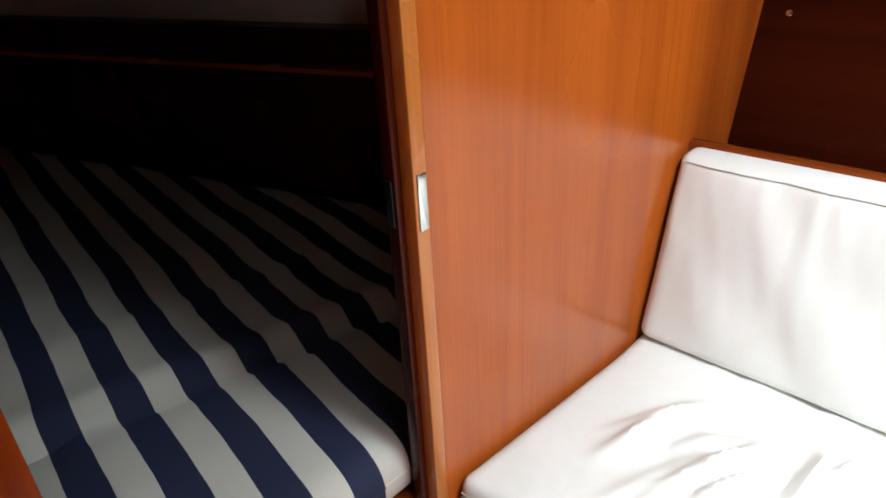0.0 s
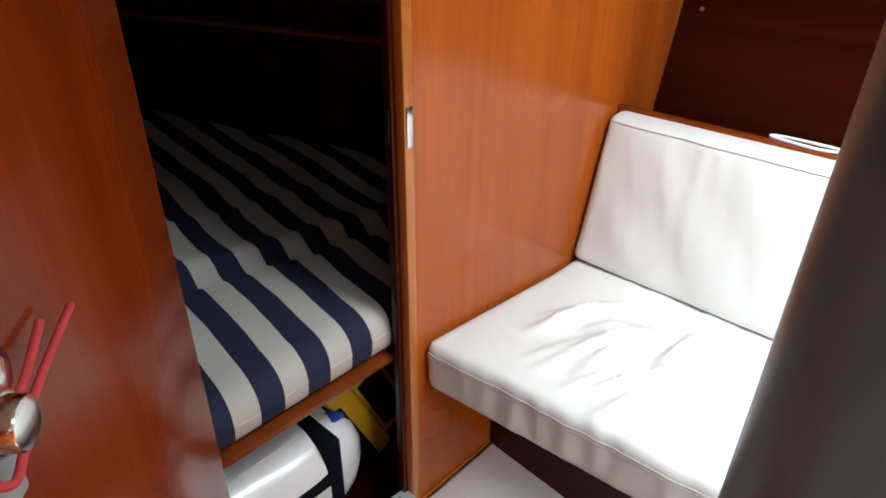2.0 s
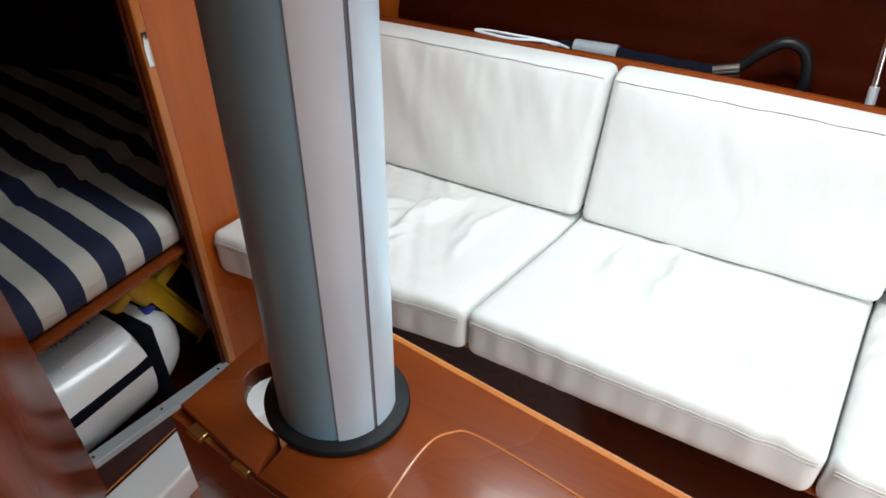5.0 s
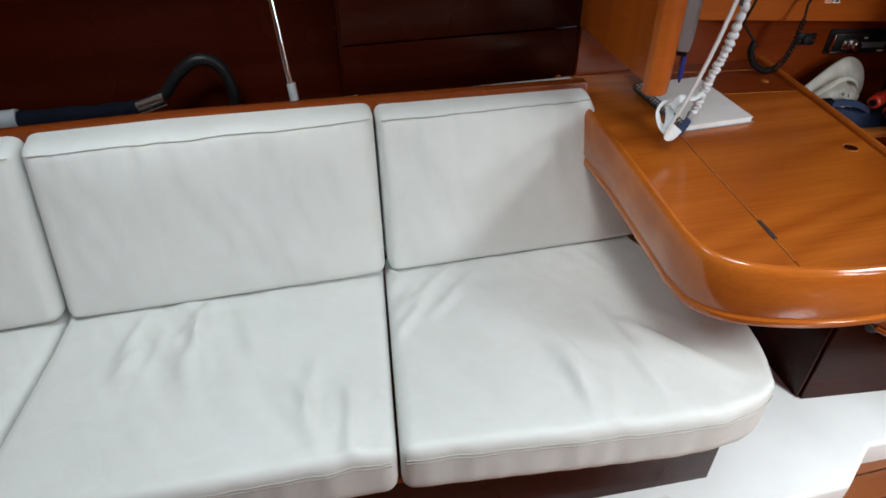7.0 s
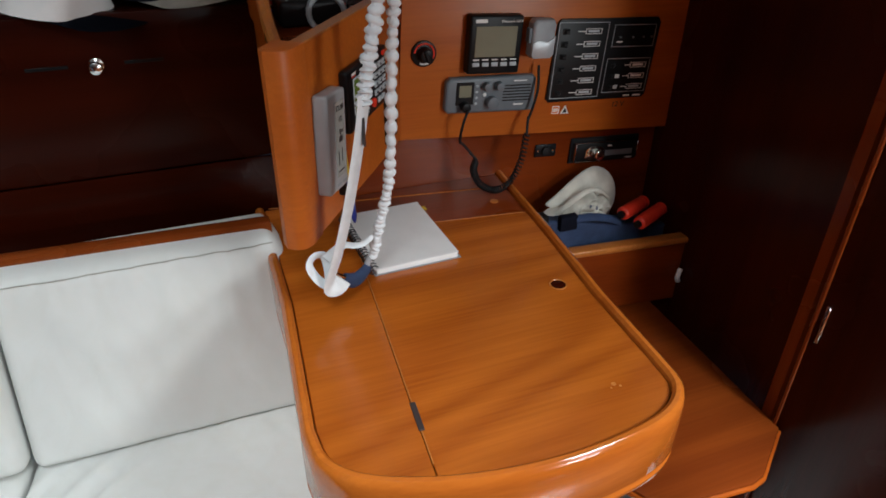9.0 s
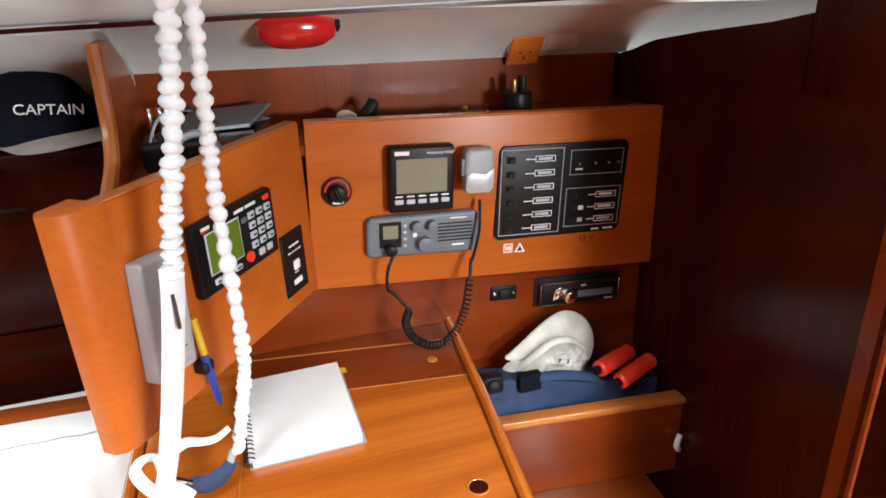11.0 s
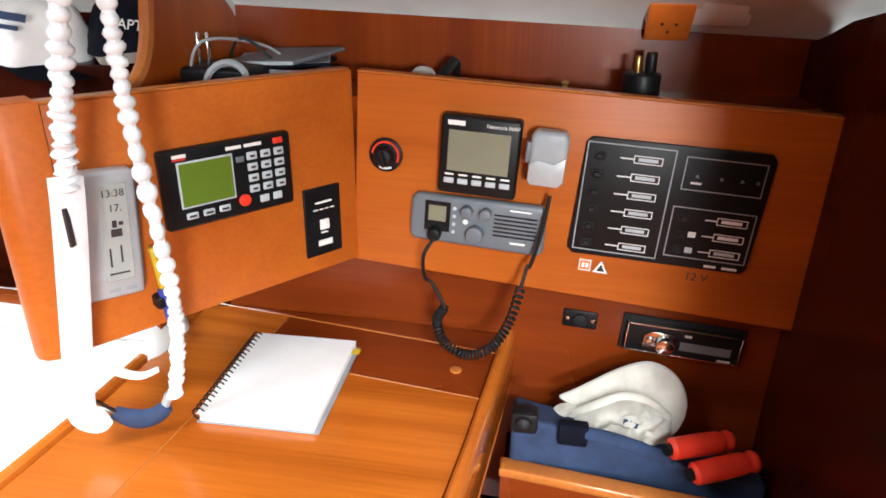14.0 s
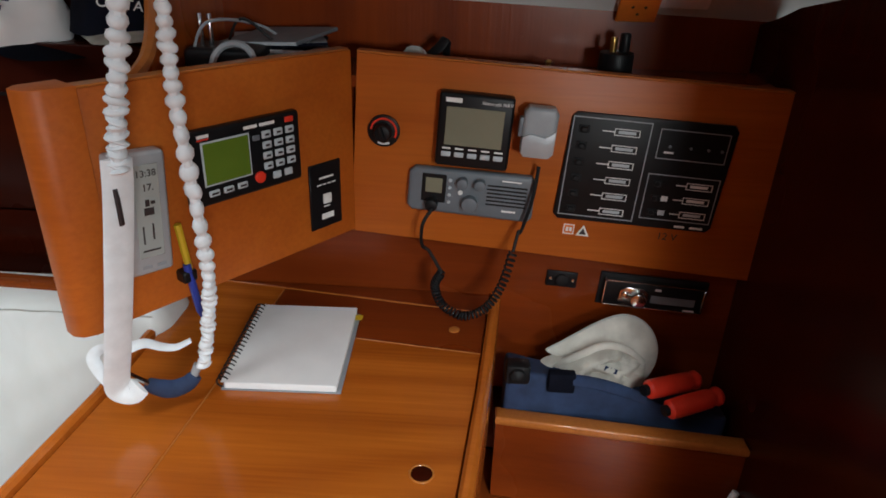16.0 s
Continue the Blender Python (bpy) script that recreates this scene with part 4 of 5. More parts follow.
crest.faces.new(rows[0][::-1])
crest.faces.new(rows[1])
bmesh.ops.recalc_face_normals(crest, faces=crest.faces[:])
structure("wall_nook_crest", crest, M_DARKZ, "bulkhead top shaped to the headliner, its shade put in the colour")
structure("wall_nook_corner", prism([(2.79, -0.022), (2.728, -0.235), (2.758, -0.245), (2.82, -0.03)], 1.30, 1.90), M_DARKZ, "varnished corner of the bulkhead, its shade put in the colour")
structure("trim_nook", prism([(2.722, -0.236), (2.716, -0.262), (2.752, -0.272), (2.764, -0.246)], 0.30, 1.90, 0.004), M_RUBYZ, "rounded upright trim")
adm = panel_frame((2.716, -0.276, 0.118), (0.10, -0.46))
ad = thing("aft_door", (2.716, -0.276, 0.118), "varnished cabin door with a steel catch, its shade put in the colour", "door")
# The leaf faces away from the light too; its colour is dark for that.
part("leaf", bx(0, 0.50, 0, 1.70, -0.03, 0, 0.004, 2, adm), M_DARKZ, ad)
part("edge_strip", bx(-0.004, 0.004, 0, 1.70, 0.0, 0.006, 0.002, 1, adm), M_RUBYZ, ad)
part("catch", bx(0.012, 0.020, 0.62, 0.70, 0.0, 0.006, 0.002, 1, adm), M_STEEL, ad, "narrow steel catch")
structure("wall_passage", bx(2.82, 4.0, -0.04, 0.0, 0, 1.28, 0), M_WOODX, "varnished cherry passage side")

# instrument panels
PM = panel_frame((2.145, 0.306, 0.969), (0.645, -0.022), -3.1)
PS = panel_frame((1.902, -0.030, 0.972), (0.243, 0.333))
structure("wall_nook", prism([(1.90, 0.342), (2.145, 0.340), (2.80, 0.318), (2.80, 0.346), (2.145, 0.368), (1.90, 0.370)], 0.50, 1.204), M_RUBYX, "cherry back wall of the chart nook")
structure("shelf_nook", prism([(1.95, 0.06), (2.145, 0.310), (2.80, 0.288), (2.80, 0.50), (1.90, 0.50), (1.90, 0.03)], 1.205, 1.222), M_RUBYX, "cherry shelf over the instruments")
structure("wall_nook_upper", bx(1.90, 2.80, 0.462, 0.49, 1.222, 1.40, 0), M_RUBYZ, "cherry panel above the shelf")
board = thing("instrument_board", PM.translation, "honey cherry board carrying the instruments", "instrument board")
part("board", prism([(-0.004, 0.0), (0.658, -0.012), (0.658, 0.291), (-0.004, 0.288)], -0.022, 0, 0.002, 2, PM), M_PANEL, board)
part("top_edge", prism([(-0.004, 0.2882), (0.658, 0.2912), (0.658, 0.2942), (-0.004, 0.2912)], -0.022, 0.001, 0.001, 1, PM), M_EDGE, board)
sideb = thing("side_board", PS.translation, "honey cherry side board with a rounded end post", "instrument board")
part("board", bx(0.022, 0.417, 0.0, 0.288, -0.020, 0, 0.002, 2, PS), M_PANEL, sideb)
part("top_edge", bx(0.0, 0.412, 0.288, 0.291, -0.020, 0.001, 0.001, 1, PS), M_EDGE, sideb)
part("end_post", prism([(x, -z) for x, z in ((0.021, 0.003), (-0.012, 0.003), (-0.026, -0.003), (-0.033, -0.014), (-0.033, -0.030), (-0.024, -0.040), (0.021, -0.042))], 0, 0.292, 0.002, 2, PS @ pose(0, 0, 0, -90)), M_PANEL, sideb, "rounded solid end post")
part("return", prism([(1.893, -0.015), (1.896, -0.022), (1.905, -0.005), (1.908, 0.33), (1.893, 0.34)], 0.965, 1.225), M_WOODZ, sideb)
# curved partition end between locker shelf and nook
pt = bmesh.new()
prof = [(0.50, 1.225), (0.10, 1.225), (0.13, 1.235), (0.185, 1.255), (0.215, 1.29), (0.23, 1.34), (0.24, 1.40), (0.50, 1.40)]
vs = [[pt.verts.new((x, y, z)) for y, z in prof] for x in (1.888, 1.906)]
for i in range(len(prof)):
    j = (i + 1) % len(prof)
    pt.faces.new((vs[0][i], vs[0][j], vs[1][j], vs[1][i]))
pt.faces.new(vs[0][::-1])
pt.faces.new(vs[1])
bmesh.ops.recalc_face_normals(pt, faces=pt.faces[:])
part_end = thing("shelf_partition", (1.897, 0.3, 1.225), "cherry partition with a curved pale edge", "partition")
part("board", pt, M_WOODZ, part_end)
part("edge", tube(curve_points([(1.897, y, z) for y, z in prof[1:7]], 24), 0.010, 8), M_EDGE, part_end, "pale rounded edge")


def bars(parent, m, rows, mat=M_INK, h=0.0005, name="print"):
    """Print that cannot be read: (x0, x1, y0, y1) bars on a face."""
    return tagged(part(name, joined(*[bx(a, b, c, d, 0, h, 0, 1, m) for a, b, c, d in rows]), mat, parent), kind="stuff")


def outline(a, b, c, d, w):
    return [(a, b, c, c + w), (a, b, d - w, d), (a, a + w, c + w, d - w), (b - w, b, c + w, d - w)]


def on(m, x, y, z=0.0, rz=0.0):
    return m @ pose(x, y, z, 0, 0, rz)


# multifunction display
m = on(PM, 0.125, 0.137, 0.0)
nav = thing("navigation_display", m.translation, "black square navigation display with five keys", "instrument")
part("case", bx(0, 0.111, 0, 0.112, 0, 0.026, 0.005, 3, m), M_BLACK, nav)
part("screen", bx(0.012, 0.098, 0.034, 0.092, 0.0262, 0.0275, 0.001, 1, m), M_LCD, nav, "blank grey liquid crystal screen")
for k in range(5):
    part("key", bx(0.009 + k * 0.0197, 0.0235 + k * 0.0197, 0.016, 0.024, 0.026, 0.029, 0.0015, 2, m), M_KEY, nav, "pale rubber key")
bars(nav, m @ pose(0, 0, 0.0262), [(0.010, 0.034, 0.0985, 0.105)] + [(0.010 + k * 0.0197, 0.0225 + k * 0.0197, 0.0275, 0.030) for k in range(5)], M_INK)
lettering("print", "Network NAV", 0.0075, m @ pose(0.086, 0.101, 0.0264), M_INK, nav)
# radio and its microphone
m = on(PM, 0.086, 0.056, 0.0)
vhf = thing("radio", m.translation, "grey marine radio with a small screen and round knobs", "radio")
ro = [(0.008, 0), (0.192, -0.002), (0.199, 0.006), (0.198, 0.066), (0.190, 0.074), (0.010, 0.072), (0.001, 0.064), (0, 0.008)]
part("face", prism(ro, 0, 0.018, 0.006, 3, m), M_GREY, vhf)
part("screen_bezel", bx(0.022, 0.060, 0.018, 0.064, 0.018, 0.0195, 0.001, 1, m), M_BLACK, vhf)
part("screen", bx(0.028, 0.054, 0.034, 0.058, 0.0195, 0.0205, 0.0005, 1, m), M_LCD, vhf)
for kx, ky, kr in ((0.085, 0.056, 0.0085), (0.112, 0.056, 0.0085), (0.099, 0.023, 0.0125)):
    part("knob", cyl(kr, 0.016, 24, m @ pose(kx, ky, 0.018), 0.002), M_GREY, vhf)
part("button", cyl(0.004, 0.003, 14, m @ pose(0.083, 0.038, 0.018), 0.0008), M_INK, vhf)
for k in range(4):
    part("button", cyl(0.0028, 0.002, 10, m @ pose(0.066, 0.020 + k * 0.012, 0.018), 0.0005), M_KEY, vhf)
bars(vhf, m @ pose(0, 0, 0.0181), [(0.124, 0.186, 0.022 + k * 0.0062, 0.0245 + k * 0.0062) for k in range(6)], M_BLACK, 0.0006, "grille")
bars(vhf, m @ pose(0, 0, 0.0181), [(0.150, 0.172, 0.0125, 0.0155), (0.146, 0.176, 0.0625, 0.0645)])
part("plug", cyl(0.010, 0.020, 18, m @ pose(0.040, 0.017, 0.018), 0.003), M_BLACK, vhf)
mm = on(PM, 0.274, 0.205, 0.030, 0.0) @ Matrix.Diagonal((0.95, 0.95, 1, 1))
mic = thing("microphone", mm.translation, "grey hand microphone hung beside the display", "microphone")
mo = [(-0.020, -0.038), (0.020, -0.038), (0.026, -0.032), (0.028, 0.030), (0.022, 0.040), (-0.018, 0.040), (-0.025, 0.032), (-0.025, -0.032)]
part("body", prism(mo, -0.018, 0.012, 0.007, 3, mm), M_LGREY, mic)
part("grip", prism([(-0.024, -0.006), (-0.012, 0.0), (0.010, -0.004), (0.027, 0.008), (0.0262, -0.030), (0.019, -0.0375), (-0.019, -0.0375), (-0.0245, -0.031)], 0.006, 0.0145, 0.002, 2, mm), M_SILVER, mic)
part("talk_key", bx(-0.031, -0.024, -0.008, 0.022, -0.010, 0.006, 0.002, 2, mm), M_GREY, mic)
part("hanger", bx(-0.010, 0.010, -0.012, 0.012, -0.030, -0.018, 0.002, 1, mm), M_BLACK, mic)
W = lambda x, y, z: (PM @ Vector((x, y, z)))[:]
cordp = thing("coiled_cable", W(0.2, -0.05, 0.03), "black coiled cord between radio and microphone", "cord")
lead_a = curve_points([W(0.284, 0.149, 0.018), W(0.280, 0.10, 0.034), W(0.270, 0.045, 0.032), (2.412, 0.262, 1.0), (2.405, 0.25, 0.970)], 26)
lead_b = curve_points([W(0.128, 0.070, 0.040), W(0.116, 0.045, 0.048), W(0.117, 0.005, 0.036), (2.272, 0.27, 0.955), (2.294, 0.255, 0.925)], 26)
part("lead", tube(lead_a, 0.0028, 8), M_RUBBER, cordp)
part("lead", tube(lead_b, 0.0028, 8), M_RUBBER, cordp)
core = curve_points([(2.405, 0.25, 0.970), (2.391, 0.24, 0.916), (2.368, 0.235, 0.876), (2.333, 0.232, 0.860), (2.298, 0.236, 0.876), (2.284, 0.245, 0.906), (2.294, 0.255, 0.925)], 520)
coil, sidev = [], None
for i, p in enumerate(core):
    way = (core[min(i + 1, 519)] - core[max(i - 1, 0)]).normalized()
    n1 = way.cross(PM.col[2].xyz).normalized()
    a = 2 * math.pi * i / 13
    coil.append(p + 0.0062 * (n1 * math.cos(a) + PM.col[2].xyz.normalized() * math.sin(a)))
part("coil", tube(coil, 0.0019, 5), M_RUBBER, cordp)
# heater dial
m = on(PM, 0.042, 0.175, 0.0)
dial = thing("heater_dial", m.translation, "black rotary dial with a red arc", "dial")
part("plate", cyl(0.025, 0.006, 36, m, 0.0015), M_BLACK, dial)
def arc(r, a0, a1, z, w, mm):
    return tube([(mm @ Vector((r * math.cos(radians(a)), r * math.sin(radians(a)), z)))[:] for a in [a0 + (a1 - a0) * k / 20 for k in range(21)]], w, 6)
part("red_arc", arc(0.0195, -25, 175, 0.0062, 0.0018, m), M_RED, dial)
part("white_arc", arc(0.0195, -115, -60, 0.0062, 0.0020, m), M_INK, dial)
part("knob", joined(cyl(0.0145, 0.018, 28, m @ pose(0, 0, 0.006), 0.003, 0.0125), bx(-0.0035, 0.0035, -0.013, 0.013, 0.022, 0.028, 0.0015, 1, m @ pose(0, 0, 0, 0, 0, 20))), M_BLACK, dial)

# switch panel
m = on(PM, 0.318, 0.064, 0.0)
sw = thing("switch_panel", m.translation, "black breaker panel with rows of labelled switches", "switch panel")
o = [(0.008, 0), (0.240, 0.002), (0.247, 0.010), (0.250, 0.165), (0.242, 0.174), (0.012, 0.172), (0.005, 0.164), (0.0, 0.008)]
part("plate", prism(o, 0, 0.006, 0.002, 2, m), M_BLACK, sw)
f = m @ pose(0, 0, 0.0062)
lines = outline(0.007, 0.124, 0.008, 0.166, 0.0016) + outline(0.137, 0.240, 0.114, 0.160, 0.0014) + outline(0.133, 0.242, 0.016, 0.090, 0.0014)
bars(sw, f, lines, M_LGREY, 0.0005, "border_line")
for k in range(6):
    y = 0.020 + k * 0.0255
    part("switch", joined(bx(0.017, 0.033, y - 0.006, y + 0.006, 0.006, 0.008, 0.001, 1, m), bx(0.020, 0.030, y - 0.004, y + 0.004, 0.008, 0.013, 0.0015, 1, m)), M_RUBBER, sw)
    bars(sw, f, [(0.052, 0.070, y - 0.0008, y + 0.0008)] + outline(0.070, 0.108, y - 0.0055, y + 0.0055, 0.0012), M_INK, 0.0005, "label_frame")
    bars(sw, f, [(0.076, 0.102, y - 0.0022, y + 0.0025)], M_KEY, 0.0005, "print")
for k in range(3):
    y = 0.028 + k * 0.0235
    part("switch", joined(bx(0.142, 0.156, y - 0.0055, y + 0.0055, 0.006, 0.008, 0.001, 1, m), bx(0.145, 0.153, y - 0.004, y + 0.004, 0.008, 0.012, 0.0015, 1, m)), M_RUBBER, sw)
    bars(sw, f, [(0.178, 0.193, y - 0.0008, y + 0.0008)] + outline(0.193, 0.233, y - 0.0055, y + 0.0055, 0.0012), M_INK, 0.0005, "label_frame")
    bars(sw, f, [(0.199, 0.226, y - 0.002, y + 0.0025)] + ([(0.160, 0.170, y - 0.004, y + 0.004)] if k < 2 else []), M_INK if k else M_KEY, 0.0005, "print")
for lx in (0.155, 0.186, 0.212, 0.232):
    part("lamp", cyl(0.0022, 0.003, 12, m @ pose(lx, 0.134, 0.006), 0.0006), M_GREY, sw)
bars(sw, f, [(0.148, 0.162, 0.123, 0.126), (0.190, 0.206, 0.006, 0.0095), (0.214, 0.234, 0.006, 0.0095)])
m = on(PM, 0.338, 0.036, 0.0006)
st = thing("warning_sticker", m.translation, "small clear sticker with warning signs", "sticker")
part("book_sign", bx(0, 0.019, 0, 0.019, -0.0006, 0.0004, 0, 1, m), M_ORANGE, st)
bars(st, m @ pose(0, 0, 0.0005), outline(0.001, 0.018, 0.001, 0.018, 0.0014) + [(0.005, 0.009, 0.006, 0.013), (0.0105, 0.0145, 0.006, 0.013)])
part("triangle", prism([(0.022, 0), (0.043, 0), (0.0325, 0.019)], -0.0006, 0.0004, 0, 1, m), M_INK, st)
part("mark", prism([(0.0265, 0.0025), (0.0385, 0.0025), (0.0325, 0.0135)], 0.0004, 0.0008, 0, 1, m), M_DARKINK, st)
lettering("voltage_print", "12 V", 0.017, on(PM, 0.503, 0.050, 0.0006), M_DARKINK, board)

# side board: data terminal, remote, weather station
m = on(PS, 0.126, 0.1225, 0.0, 0) @ Matrix.Diagonal((0.94, 0.93, 1, 1))
ph = thing("data_terminal", m.translation, "black data terminal with a green screen and keypad", "instrument")
part("case", bx(0, 0.186, 0, 0.106, 0, 0.016, 0.005, 3, m), M_BLACK, ph)
part("bezel", bx(0.020, 0.096, 0.028, 0.090, 0.016, 0.0172, 0.001, 1, m), M_KEY, ph)
part("screen", bx(0.0225, 0.0935, 0.0305, 0.0875, 0.0172, 0.018, 0.0005, 1, m), M_LCDG, ph, "green liquid crystal screen")
for r in range(4):
    for c in range(3):
        part("key", bx(0.116 + c * 0.0205, 0.131 + c * 0.0205, 0.030 + r * 0.0155, 0.041 + r * 0.0155, 0.016, 0.0195, 0.002, 2, m), M_KEY, ph)
for k in range(3):
    part("key", bx(0.024 + k * 0.0225, 0.040 + k * 0.0225, 0.013, 0.022, 0.016, 0.0195, 0.002, 2, m), M_KEY, ph)
for k in range(2):
    part("key", bx(0.130 + k * 0.0205, 0.144 + k * 0.0205, 0.013, 0.024, 0.016, 0.0195, 0.002, 2, m), M_KEY, ph)
part("key", bx(0.100, 0.112, 0.076, 0.084, 0.016, 0.0195, 0.002, 2, m), M_GREY, ph)
part("red_button", cyl(0.0085, 0.005, 20, m @ pose(0.107, 0.022, 0.016), 0.0015), M_RED, ph)
part("alarm_key", bx(0.157, 0.172, 0.0925, 0.101, 0.016, 0.0195, 0.002, 2, m), M_RED, ph)
bars(ph, m @ pose(0, 0, 0.0162), [(0.088, 0.110, 0.0945, 0.099), (0.114, 0.140, 0.0945, 0.099), (0.016, 0.034, 0.0955, 0.100)])
bars(ph, m @ pose(0, 0, 0.0162), [(0.016, 0.033, 0.0925, 0.0945)], M_RED)
bars(ph, m @ pose(0, 0, 0.0196), [(0.120 + c * 0.0205, 0.127 + c * 0.0205, 0.034 + r * 0.0155, 0.037 + r * 0.0155) for r in range(4) for c in range(3)] + [(0.027 + k * 0.0225, 0.037 + k * 0.0225, 0.016, 0.019) for k in range(3)], M_DARKINK)
m = on(PS, 0.322, 0.026, 0.0)
rem = thing("remote_switch", m.translation, "black remote switch plate with a white button", "switch")
part("plate", bx(0, 0.062, 0, 0.104, 0, 0.004, 0.001, 1, m), M_BLACK, rem)
part("button", bx(0.023, 0.039, 0.040, 0.056, 0.004, 0.008, 0.002, 2, m), M_INK, rem, "white push button")
bars(rem, m @ pose(0, 0, 0.0041), [(0.020, 0.044, 0.0145, 0.0235), (0.018, 0.046, 0.080, 0.083), (0.014, 0.022, 0.070, 0.072), (0.025, 0.031, 0.070, 0.072), (0.034, 0.040, 0.070, 0.072), (0.043, 0.050, 0.070, 0.072), (0.025, 0.037, 0.034, 0.036)])
m = on(PS, 0.019, 0.067, 0.0, -4)
ws = thing("weather_station", m.translation, "silver weather station with a clock display", "weather station")
part("case", bx(0, 0.066, 0, 0.150, 0, 0.024, 0.005, 3, m), M_SILVER, ws)
part("back_case", bx(0.060, 0.070, 0.004, 0.146, 0, 0.016, 0.003, 2, m), M_GREY, ws)
part("screen", bx(0.024, 0.055, 0.022, 0.136, 0.0242, 0.0252, 0.0006, 1, m), M_LCDS, ws, "grey clock display")
lettering("clock_digits", "13:38", 0.0115, m @ pose(0.0395, 0.125, 0.0254), M_DARKINK, ws)
lettering("clock_digits", "17.", 0.012, m @ pose(0.041, 0.108, 0.0254), M_DARKINK, ws)
bars(ws, m @ pose(0, 0, 0.0253), [(0.034, 0.046, 0.075, 0.084), (0.036, 0.041, 0.086, 0.094), (0.043, 0.048, 0.088, 0.092), (0.030, 0.032, 0.040, 0.062), (0.042, 0.044, 0.044, 0.064), (0.028, 0.050, 0.030, 0.032)], M_DARKINK)
bars(ws, m @ pose(0, 0, 0.0243), [(0.026, 0.038, 0.008, 0.012), (0.044, 0.056, 0.008, 0.012)], M_LGREY)
pens = thing("pens", on(PS, 0.108, 0.02, 0.012).translation, "yellow and blue pens clipped to the side board", "pens")
W2 = lambda x, y, z: (PS @ Vector((x, y, z)))[:]
part("yellow_pen", tube([W2(0.104, 0.11, 0.010), W2(0.110, 0.045, 0.012)], 0.0048, 8), M_YELLOW, pens)
part("blue_pen", tube([W2(0.106, 0.055, 0.014), W2(0.114, -0.015, 0.016), W2(0.116, -0.028, 0.016)], 0.0052, 8, lambda t: 1 if t < 0.7 else 0.35), M_BLUE, pens)
part("holder", bx(0.097, 0.117, 0.03, 0.046, 0.0, 0.019, 0.002, 1, PS), M_BLACK, pens)

# sockets and stereo under the board
UM = PM @ pose(0, 0, -0.0335)
m = on(UM, 0.3295, -0.077, 0.0)
sock = thing("socket_plate", m.translation, "small black socket plate", "socket")
part("plate", bx(0, 0.053, 0, 0.030, 0, 0.004, 0.002, 2, m), M_BLACK, sock)
part("cover", cyl(0.011, 0.006, 20, m @ pose(0.0265, 0.015, 0.004), 0.002), M_RUBBER, sock)
for dx in (0.007, 0.046):
    part("screw", cyl(0.0032, 0.0015, 12, m @ pose(dx, 0.015, 0.004), 0.0005), M_STEEL, sock)
m = on(UM, 0.426, -0.094, 0.0) @ Matrix.Diagonal((0.93, 0.90, 1, 1))
ster = thing("car_stereo", m.translation, "black car stereo with a chrome volume knob", "stereo")
part("surround", bx(-0.006, 0.190, -0.006, 0.062, 0, 0.004, 0.001, 1, m), M_RUBBER, ster)
part("face", bx(0.002, 0.182, 0.002, 0.053, 0.004, 0.016, 0.004, 2, m), M_BLACK, ster)
part("chrome_trim", joined(bx(0.001, 0.004, 0.004, 0.051, 0.004, 0.018, 0.001, 1, m), bx(0.180, 0.183, 0.004, 0.051, 0.004, 0.018, 0.001, 1, m), bx(0.004, 0.180, 0.001, 0.0035, 0.004, 0.0185, 0.0005, 1, m), bx(0.004, 0.180, 0.0515, 0.0535, 0.004, 0.0175, 0.0005, 1, m)), M_STEEL, ster)
part("knob_base", prism([(0.028, 0.012), (0.040, 0.008), (0.075, 0.006), (0.082, 0.016), (0.082, 0.036), (0.070, 0.044), (0.042, 0.044), (0.030, 0.036)], 0.016, 0.021, 0.002, 2, m), M_STEEL, ster)
part("volume_knob", cyl(0.0145, 0.016, 28, m @ pose(0.062, 0.025, 0.020), 0.003), M_STEEL, ster, "chrome volume knob")
part("button", cyl(0.0075, 0.006, 18, m @ pose(0.040, 0.028, 0.020), 0.002), M_STEEL, ster)
part("display", bx(0.088, 0.168, 0.014, 0.030, 0.0162, 0.0170, 0.0005, 1, m), M_GREY, ster)
bars(ster, m @ pose(0, 0, 0.0162), [(0.093, 0.104, 0.040, 0.044), (0.150, 0.170, 0.004, 0.007)])

# ---- things on the desk ----
book = thing("notebook", (2.07, 0.14, 0.846), "white spiral-bound notebook lying on the desk", "notebook")
bmx = pose(2.004, 0.030, 0.8465, 0, 0, 1.8) @ Matrix.Diagonal((1, 0.96, 1, 1))
part("page_block", bx(0.006, 0.160, 0, 0.215, 0, 0.011, 0.0015, 1, bmx), M_PAPER, book)
part("cover", bx(0.002, 0.161, -0.001, 0.216, 0.0112, 0.0122, 0.0004, 1, bmx), M_PAPER, book)
part("back_cover", bx(0.002, 0.166, -0.002, 0.217, -0.0008, 0.0, 0.0002, 1, bmx), M_LGREY, book)
for k in range(21):
    y = 0.006 + k * 0.0101
    part("ring", tube([(bmx @ Vector((0.003 + 0.0085 * math.cos(a), y + 0.0006 * k % 0.002, 0.0075 + 0.0085 * math.sin(a))))[:] for a in [2 * math.pi * j / 14 for j in range(15)]], 0.0011, 5), M_RUBBER, book)
part("tab", bx(0.158, 0.172, 0.186, 0.202, 0.006, 0.0068, 0.0002, 1, bmx), M_YELLOW, book, "yellow page marker")

# braided lanyard hanging over the desk
lan = thing("braided_lanyard", (1.97, -0.03, 0.85), "white braided lanyard loop with a dark buckle", "lanyard")
